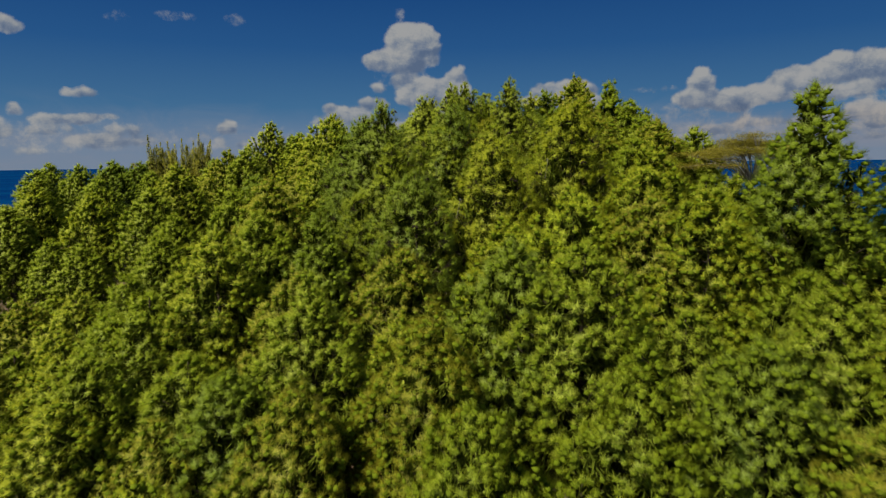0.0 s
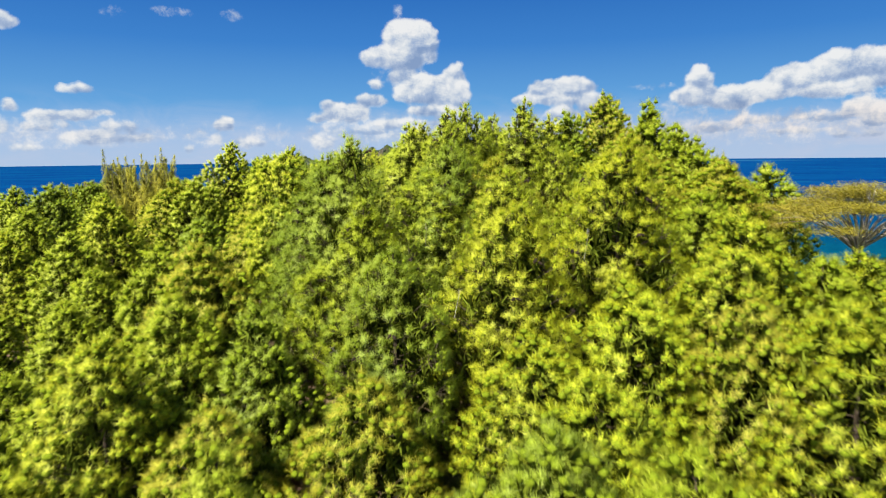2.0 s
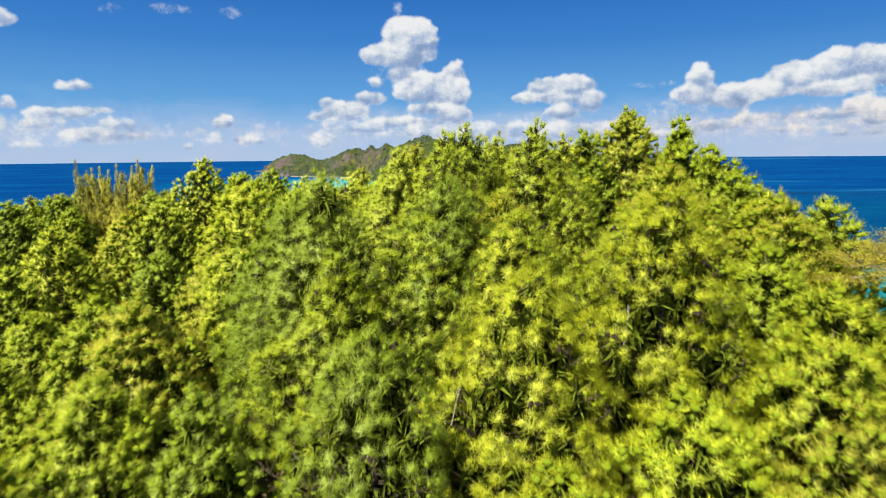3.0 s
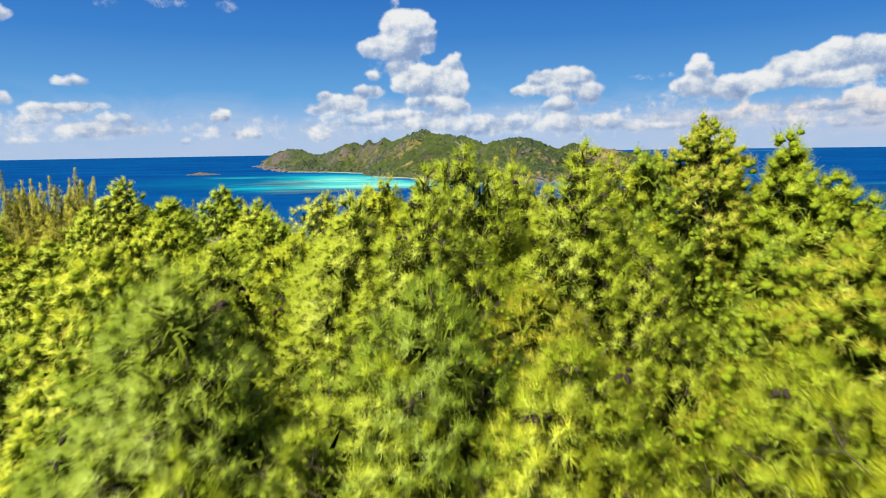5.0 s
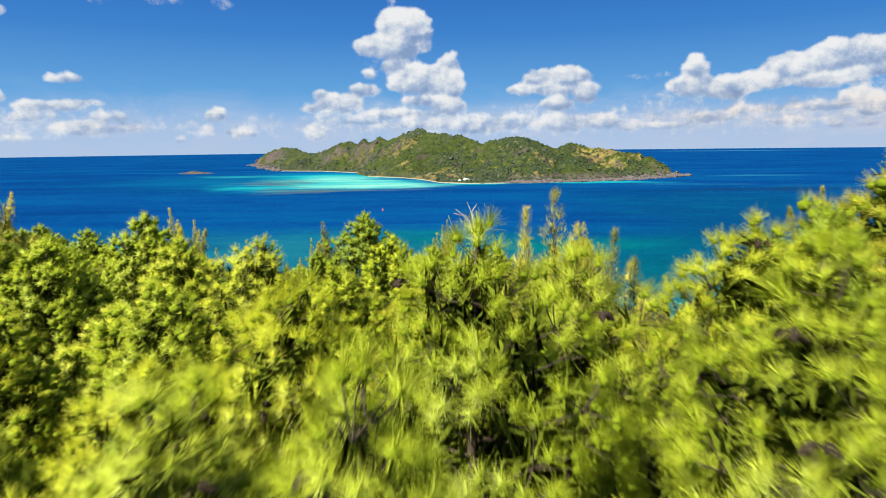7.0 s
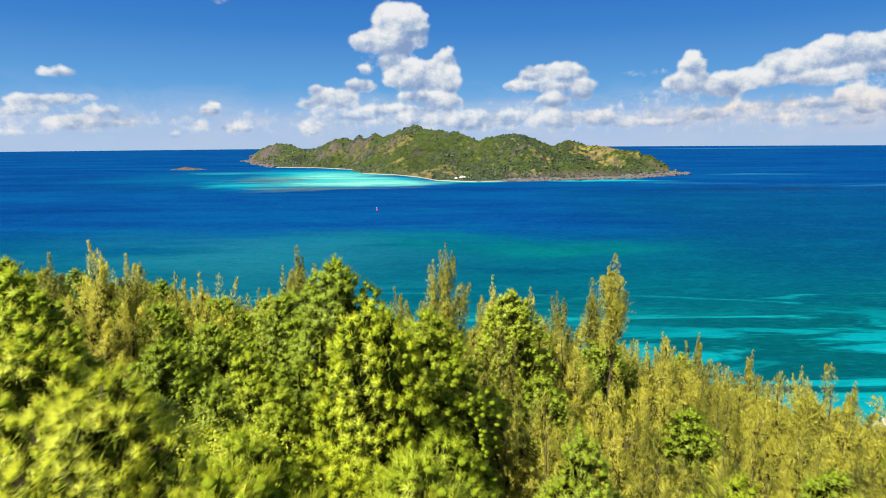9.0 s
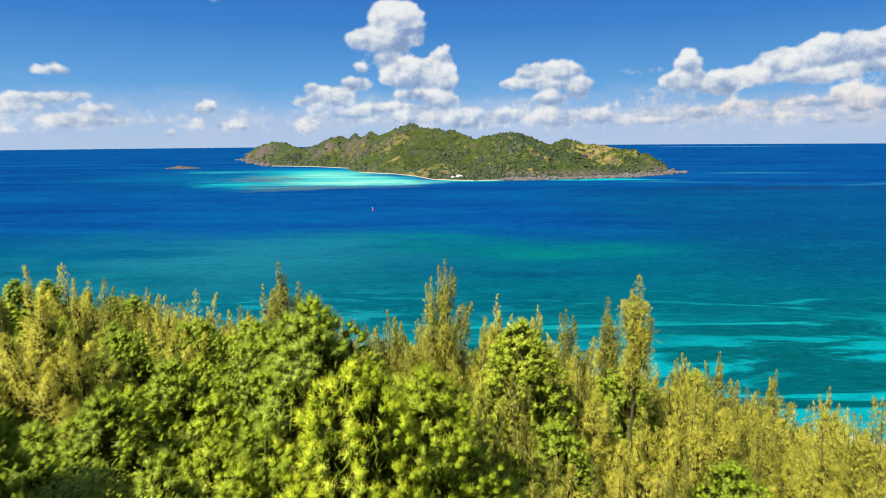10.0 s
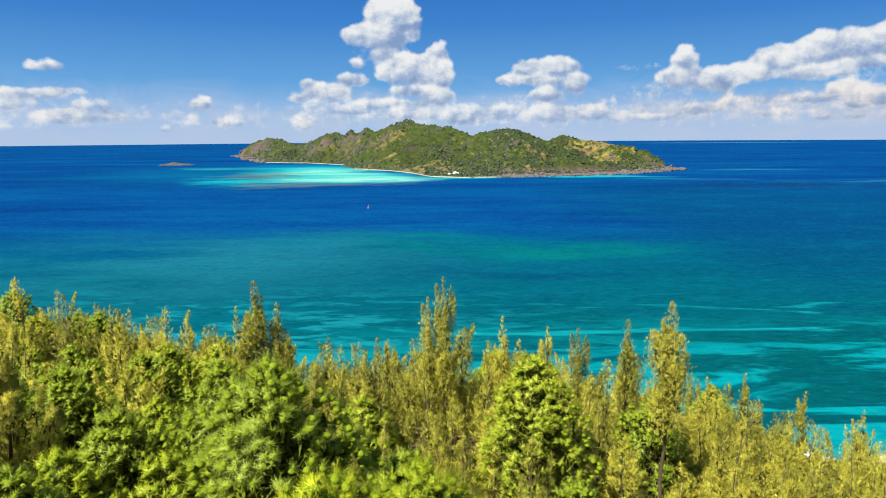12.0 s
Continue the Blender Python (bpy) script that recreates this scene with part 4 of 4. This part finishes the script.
def nearest(x, y, a, b):
    d = b[:, :2] - a[:, :2]
    t = np.clip(((x - a[:, 0]) * d[:, 0] + (y - a[:, 1]) * d[:, 1]) / (d * d).sum(1), 0, 1)
    q = a[:, :2] + d * t[:, None]
    dist = np.hypot(q[:, 0] - x, q[:, 1] - y)
    i = int(dist.argmin())
    return dist[i], i, t[i]


def inside(x, y):
    a, b = COAST_A, COAST_B
    cross = (a[:, 1] > y) != (b[:, 1] > y)
    with np.errstate(divide="ignore", invalid="ignore"):
        at = (b[:, 0] - a[:, 0]) * (y - a[:, 1]) / (b[:, 1] - a[:, 1]) + a[:, 0]
    return bool((cross & (x < at)).sum() % 2)


def island_height(x, y):
    dc, _, _ = nearest(x, y, COAST_A, COAST_B)
    if not inside(x, y):
        return SEA - 0.5 - 0.25 * dc
    dr, i, t = nearest(x, y, RIDGE_A, RIDGE_B)
    top = RIDGE_A[i, 2] + (RIDGE_B[i, 2] - RIDGE_A[i, 2]) * t
    k = dc / (dc + dr)
    rough = noise.ridged_multi_fractal((x * 0.013, y * 0.013, 3.0), 0.9, 2.1, 6, 0.9, 2.0)
    fine = noise.fractal((x * 0.07, y * 0.07, 8.0), 0.8, 2.0, 5)
    along = (i + t) * 1.15 + 0.5 * noise.noise((x * 0.012, y * 0.012, 5.0))
    spur = abs(math.sin(along * 1.9)) + 0.6 * abs(math.sin(along * 4.3 + 1.0))
    h = top * (k ** 0.95) * (1 - 0.20 * (1 - k) * 1.6) + (rough - 1.05) * 25.0 * k * (1 - k) * 2.2 + fine * (1.2 + 4.5 * k * (1 - k)) + (spur - 0.9) * 15.0 * k * (1 - k)
    return SEA + 0.25 + min(h, top + 1.0) + 1.7 * k ** 4 * noise.fractal((x * 0.055, y * 0.055, 2.0), 0.7, 2.0, 4) if h > 0 else SEA + 0.2


island = new("island")
tagged(island, "hilly green and brown island with rocky shore across the strait", "island", kind="structure")
isl_mat = island_material()
part("slopes", grid_mesh("slopes", np.linspace(-375, 235, 245), np.linspace(470, 1140, 225), island_height, isl_mat), island)


def strip(points, width, material, lift):
    """A low, uneven bank of sand that follows the shore."""
    rng = np.random.default_rng(len(points))
    p = np.array(points, dtype=float)
    line = np.concatenate([p[i] + (p[i + 1] - p[i]) * np.linspace(0, 1, 9)[:-1, None] for i in range(len(p) - 1)] + [p[-1:]])
    side = unit(np.stack([-np.gradient(line[:, 1]), np.gradient(line[:, 0])], 1))
    verts, faces = [], []
    for i, (c, s) in enumerate(zip(line, side)):
        w = width * rng.uniform(0.7, 1.3) * math.sin(math.pi * (i + 0.5) / len(line)) ** 0.5
        for k, dz in ((-1, -0.5), (-0.3, lift), (0.4, lift * 1.2), (1, -0.5)):
            verts.append((c[0] + s[0] * w * k, c[1] + s[1] * w * k, SEA + dz))
        if i:
            o = 4 * i
            faces += [(o - 4 + k, o - 3 + k, o + 1 + k, o + k) for k in range(3)]
    me = raw_mesh("beach", verts, faces, material, True)
    if sum(q.normal.z for q in me.polygons) < 0:
        me.flip_normals()
    return me


M_SAND = plain_material("coral_sand", (0.110, 0.095, 0.062), (0.185, 0.165, 0.115), 0.4)
part("beach", strip(ISLAND_COAST[4:7], 0.6, M_SAND, 0.5), island, "narrow pale coral sand beach")
part("beach", strip(ISLAND_COAST[6:10], 0.5, M_SAND, 0.5), island, "narrow pale coral sand beach")
part("beach", strip(ISLAND_COAST[11:14], 0.9, M_SAND, 0.5), island, "narrow pale coral sand beach")


def lump_mesh(name, items, material, squash=0.8, seed=5, rounded=True):
    """Small uneven clumps, one for each place and size."""
    rng = np.random.default_rng(seed)
    bm = bmesh.new()
    if rounded:
        bmesh.ops.create_icosphere(bm, subdivisions=1, radius=1.0)
    else:
        bmesh.ops.create_cone(bm, segments=5, radius1=1.0, radius2=0.55, depth=1.0, cap_ends=True)
    bmesh.ops.triangulate(bm, faces=bm.faces)
    ball = np.array([v.co for v in bm.verts])
    tri = [tuple(v.index for v in f.verts) for f in bm.faces]
    bm.free()
    verts, faces = [], []
    for n, (x, y, z, r) in enumerate(items):
        w = ball * (r * rng.uniform(0.65, 1.35, (len(ball), 1))) * (1, 1, squash)
        o = len(verts)
        verts.extend(w + (x, y, z))
        faces.extend((a + o, b + o, c + o) for a, b, c in tri)
    return raw_mesh(name, verts, faces, material)


def scrub_places():
    out = []
    rng = np.random.default_rng(11)
    while len(out) < 13000:
        x, y = rng.uniform(-340, 212), rng.uniform(480, 1080)
        if not inside(x, y):
            continue
        dc = nearest(x, y, COAST_A, COAST_B)[0]
        thick = noise.noise((x * 0.02, y * 0.02, 4.0)) + 0.35 * noise.noise((x * 0.09, y * 0.09, 1.0))
        if dc < 2.5 or (thick < -0.02 and rng.random() < 0.86):
            continue
        if y > 720 - 0.9 * x and rng.random() < 0.75:
            continue
        r = rng.uniform(0.4, 1.3) if rng.random() < 0.9 else rng.uniform(1.3, 2.1)
        out.append((x, y, island_height(x, y) + 0.25 * r, r))
    return out


M_SCRUB = leaf_material("island_scrub_leaves", (0.004, 0.009, 0.002), (0.009, 0.018, 0.003), (0.018, 0.030, 0.005), 0.1, 0.05)
tagged(new("island_scrub", lump_mesh("island_scrub", scrub_places(), M_SCRUB, 0.9, 5, False)), "dark green scrub and low trees over the island slopes", "scrub", kind="stuff")
M_ROCK = plain_material("shore_rock", (0.019, 0.016, 0.016), (0.074, 0.059, 0.053), 0.5)


def rock_places(line, count, spread, low, high, seed):
    rng = np.random.default_rng(seed)
    p = np.array(line, dtype=float)
    out = []
    for _ in range(count):
        i = int(rng.integers(0, len(p) - 1))
        c = p[i] + (p[i + 1] - p[i]) * rng.random() + rng.normal(size=2) * spread
        out.append((c[0], c[1], max(SEA, island_height(c[0], c[1])) + 0.1, rng.uniform(low, high)))
    return out


tagged(new("shore_rocks", lump_mesh("shore_rocks", rock_places(ISLAND_COAST[:5], 620, 2.8, 0.7, 2.7, 3) + rock_places(ISLAND_COAST[13:16], 160, 4.0, 1.0, 3.2, 4),
                                    M_ROCK, 0.6)), "dark broken rocks along the island shore", "rocks", kind="stuff")


def islet_height(x, y):
    d = math.hypot((x + 292) / 25, (y - 741) / 12)
    return SEA - 0.6 + 5.2 * max(0.0, 1 - d) * (0.75 + 0.5 * noise.noise((x * 0.1, y * 0.1, 0))) - 0.6 * max(0, d - 1)


tagged(new("islet", grid_mesh("islet", np.linspace(-325, -260, 44), np.linspace(722, 760, 26), islet_height, isl_mat)),
       "low rocky islet off the island lagoon", "islet", kind="structure")

# ---- the forest ----
PINES = {}
for tint, seeds in (("green", (1, 2, 3)), ("fresh", (4, 5)), ("blue", (6, 7)), ("dull", (8,)), ("bright", (5,))):
    for level in ("near", "mid", "far", "coarse"):
        for seed in (seeds if level in ("near", "mid") else seeds[:1]):
            spire = 0.9 if seed in (3, 7) else 0.2
            PINES.setdefault((tint, level), []).append(pine(tint, seed, level, spire=spire, cones=7 if level == "near" else 0))
OAKS = {level: [casuarina(s, level, sp) for s, sp in ((21, 5), (22, 7), (23, 4))] for level in ("near", "mid", "far")}
BUSHY_OAKS = {level: [casuarina(s, level, sp, 2.0) for s, sp in ((25, 1), (26, 2))] for level in ("near", "mid", "far")}
COLUMN_OAKS = {level: [casuarina(s, level, 1, 0.7) for s in (27, 28)] for level in ("near", "mid", "far")}

PINE_LABEL = {
    "green": "long-needled green pine with tufted crown on the hillside",
    "fresh": "long-needled pine with bright yellow-green tufted crown",
    "bright": "long-needled pine with glowing yellow-green young crown",
    "blue": "long-needled pine with blue-green tufted crown",
    "dull": "long-needled pine with dull olive crown and browning shoots",
}
used = set()


def plant(models, x, y, top, scale, height, label, category, group):
    """Sets one tree so that its top stands at the given height; the first planting uses the model itself."""
    model = models[int(RNG.integers(len(models)))]
    m = Matrix.LocRotScale((x, y, top - height * scale), Euler((0, 0, RNG.uniform(0, 6.28))), (scale * RNG.uniform(0.94, 1.06), scale * RNG.uniform(0.94, 1.06), scale))
    if model.name in used:
        ob = copy_thing(model, m @ Matrix.Diagonal((*(1 / k for k in model.scale), 1)))
    else:
        used.add(model.name)
        model.matrix_basis = m
        ob = model
    return tagged(ob, label, category, group)


def level_at(x, y, top, reach=17.2):
    """How finely a tree is built: by how near the flight line passes it."""
    line = 40.0 + 6.0 * min(max(y, 0.0), 43.0) / 43.0
    away = max(1.9 * (line - top + 0.5), 1.6 * abs(x), 1.3 * (y - 42.0))
    return "near" if away < 7.8 else "mid" if away < reach else "far"


def plant_pine(x, y, top, r, tint):
    return plant(PINES[tint, level_at(x, y, top)], x, y, top, r / 1.9 * 0.5 + 0.5, PINE_H + 0.22, PINE_LABEL[tint], "pine tree", "pines on the hill")


def plant_oak(x, y, top, r, models=OAKS):
    return plant(models[level_at(x, y, top, 60.0 if r > 1.7 else 30.0)], x, y, top, r / 1.2 * 0.6 + 0.4, CAS_H + 0.25, "feathery olive-green casuarina with upright plumes near the shore", "casuarina", "casuarinas above the shore")


TINTS = {2: "green", 4: "dull", 0: "blue", 6: "fresh", 7: "dull", 20: "dull", 11: "blue", 18: "blue", 5: "green"}
for i, (x, y, top, r) in enumerate(CREST + CREST_GAPS):
    if i == 18:  # the tall dark cone at the edge of the slope
        plant(PINES["blue", "mid"][1:], x, y, top, 1.15, PINE_H + 0.4, "tall conical pine with dense dark blue-green crown", "pine tree", "pines on the hill")
        continue
    plant_pine(x, y, top, r, TINTS.get(i, ("green", "fresh", "green")[i % 3]))
for rows in (OVER, SLOPE, OUTER):
    for i, (x, y, top, r) in enumerate(rows):
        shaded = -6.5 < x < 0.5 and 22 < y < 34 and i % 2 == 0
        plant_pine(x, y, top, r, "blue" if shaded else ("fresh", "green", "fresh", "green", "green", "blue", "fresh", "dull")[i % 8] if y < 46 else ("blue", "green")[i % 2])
for x, y, top, r in BRIGHT:
    plant_pine(x, y, top, r, "bright")
for x, y, top, r in SHE_OAKS + SHE_OAKS_CREST + SHE_OAKS_WEST:
    plant_oak(x, y, top, r, BUSHY_OAKS if r == 1.3 else COLUMN_OAKS if r <= 1.0 else OAKS)

stands = [(t[0], t[1]) for t in ALL] + [(13.1, 27.2), (-8.9, 52.8), (-6.2, 51.3)]


def free(x, y, gap):
    return all((x - a) ** 2 + (y - b) ** 2 > gap * gap for a, b in stands)


def seaward(x, y):
    """The height that keeps the closed canopy on the shore side under its skyline, fitted to the camera's last view."""
    bearing = (-0.73, -0.60, -0.50, -0.38, -0.15, 0.0, 0.20, 0.385, 0.57, 0.73)
    fall = (0.222, 0.246, 0.273, 0.306, 0.330, 0.325, 0.343, 0.380, 0.435, 0.480)
    return 46.0 - (y - 43) * float(np.interp(x / (y - 43), bearing, fall))


def fill(x0, x1, y0, y1, gap, tries, kind):
    """Closes the canopy between the named trees, none nearer to another than the gap."""
    for _ in range(tries):
        x, y = RNG.uniform(x0, x1), RNG.uniform(y0, y1)
        if abs(x) > 0.74 * (y if y < 54 else y - 18) + 4 or y > shore(x) - 6 or not free(x, y, gap):
            continue
        oak_share = min(1.0, max(0.0, (y - 54 + 0.9 * x) / 10)) * 0.94
        oak = RNG.random() < (oak_share if kind == "any" else 0.0)
        top = canopy(x, y) - (RNG.uniform(1.7, 2.9) if y > 59 else RNG.uniform(1.3, 2.7) if y > 42 else RNG.uniform(0.8, 2.0))
        if x > 0.43 * (y - 5.6) and 13 < y < 40:
            top = min(top, 41.0 - 0.155 * (y - 5.6))
        if y > 52:
            top = min(top, seaward(x, y) - RNG.uniform(0.3, 1.0))
        if top - 6 < SEA:
            continue
        stands.append((x, y))
        if oak:
            plant_oak(x, y, top + 0.4, RNG.uniform(1.1, 1.4), OAKS if RNG.random() < 0.12 else BUSHY_OAKS)
        else:
            plant_pine(x, y, top, RNG.uniform(1.8, 2.4), str(RNG.choice(("green", "fresh", "blue", "dull"), p=(0.42, 0.30, 0.14, 0.14) if y < 46 else (0.36, 0.04, 0.48, 0.12))))


fill(-9, 10, 7, 46, 2.5, 900, "any")
fill(-16, -4, 8, 27, 2.2, 500, "any")
fill(-30, -5, 8, 30, 2.7, 700, "any")
fill(-36, 30, 8, 62, 3.2, 2600, "any")
fill(-24, 22, 52, 84, 2.0, 1300, "any")
fill(-50, 40, 56, 96, 2.5, 2600, "any")


def margin(x0, x1, y0, y1, gap, tries):
    """The wood goes on behind and beside the flight."""
    for _ in range(tries):
        x, y = RNG.uniform(x0, x1), RNG.uniform(y0, y1)
        if free(x, y, gap) and y < shore(x) - 8:
            stands.append((x, y))
            tint = str(RNG.choice(("green", "fresh", "dull")))
            plant(PINES[tint, "coarse"], x, y, canopy(x, y) - RNG.uniform(1.0, 2.2), RNG.uniform(1.0, 1.15), PINE_H + 0.4, PINE_LABEL[tint], "pine tree", "pines on the hill")


margin(-34, 34, -22, 60, 5.3, 700)
# a few more trees, placed to cover bare ground in the camera's view
for x, y, top in ((1.2, 54.6, 39.6), (2.4, 57.2, 38.9)):
    plant_oak(x, y, top, 1.3, BUSHY_OAKS)
for x, y, top in ((-12.4, 21.3, 34.9), (-11.6, 24.0, 35.6), (-14.2, 26.0, 35.4)):
    plant_pine(x, y, top, 1.9, "green")

umbrella = umbrella_tree()
umbrella.matrix_basis = pose(13.1, 27.2, 36.95) @ Matrix.Diagonal((0.55, 0.55, 0.45, 1.0))
tagged(umbrella, "flat-topped tree with sparse yellow-brown leaves and pale limbs", "umbrella tree")
for seed, x, y, top, r in ((41, -8.9, 53.0, 37.4, 2.6), (42, -6.2, 51.4, 37.1, 2.0)):
    b = broad_tree(seed, r)
    b.matrix_basis = pose(x, y, top - 6.3, 0, 0, 40 * seed)
    tagged(b, "low broad-leaved tree with bright layered foliage among pines", "broadleaf tree", "broadleaf trees")
for model in [m for group in list(PINES.values()) + list(OAKS.values()) + list(BUSHY_OAKS.values()) + list(COLUMN_OAKS.values()) for m in group]:
    if model.name not in used:
        for o in (*model.children_recursive, model):
            bpy.data.objects.remove(o)


# ---- small things on the water and the island ----
M_WHITE = plain_material("white_buoy_paint", (0.434, 0.434, 0.422), (0.496, 0.496, 0.484), 3.0, 0.4)
M_RED = plain_material("red_buoy_paint", (0.279, 0.019, 0.019), (0.341, 0.031, 0.025), 4.0, 0.8)


def turned(profile, sides=16):
    """A closed body turned about its upright axis."""
    w = Wood()
    w.tube([(0, 0, z) for z, _ in profile], [r for _, r in profile], sides)
    return w


def marker_buoy(x, y):
    buoy = new("marker_buoy")
    part("float", turned([(-0.35, 0.02), (-0.34, 0.40), (0.0, 0.52), (0.22, 0.50), (0.30, 0.40)]).mesh("float", M_RED), buoy, "red moulded float")
    part("tower", turned([(0.30, 0.34), (0.75, 0.22), (1.15, 0.15), (1.20, 0.12)]).mesh("tower", M_RED), buoy, "red tapered tower")
    part("topmark", turned([(1.20, 0.03), (1.36, 0.03), (1.37, 0.14), (1.55, 0.16), (1.60, 0.02)], 10).mesh("topmark", M_WHITE), buoy, "white topmark")
    buoy.matrix_basis = pose(x, y, SEA, 4, -3, 0) @ Matrix.Scale(0.75, 4)
    return buoy


tagged(marker_buoy(-27.7, 293.8), "small red and white marker buoy afloat in the strait", "buoy")


def surf_line():
    """Broken foam where the near shore meets the reef flat."""
    return [(x, shore(x) - 0.6 + 1.2 * math.sin(x)) for x in np.arange(22.0, 56.0, 2.0)]


M_FOAM = plain_material("white_foam", (0.310, 0.322, 0.322), (0.384, 0.391, 0.391), 1.2, 0.7)
foam = strip(surf_line(), 1.1, M_FOAM, 0.14)
tagged(new("surf", foam), "white surf breaking along the near shore", "surf", kind="structure")
pale = lump_mesh("pale_rock", [(x, 511.0, island_height(x, 511.0) + 0.3 * r, r) for x, r in ((15.0, 3.2), (19.5, 2.2), (11.0, 1.8))],
                 plain_material("pale_rock", (0.300, 0.285, 0.262), (0.390, 0.375, 0.345), 0.8), 0.7)
tagged(new("pale_rock", pale), "bare pale rock outcrop low on the island slope", "rock")
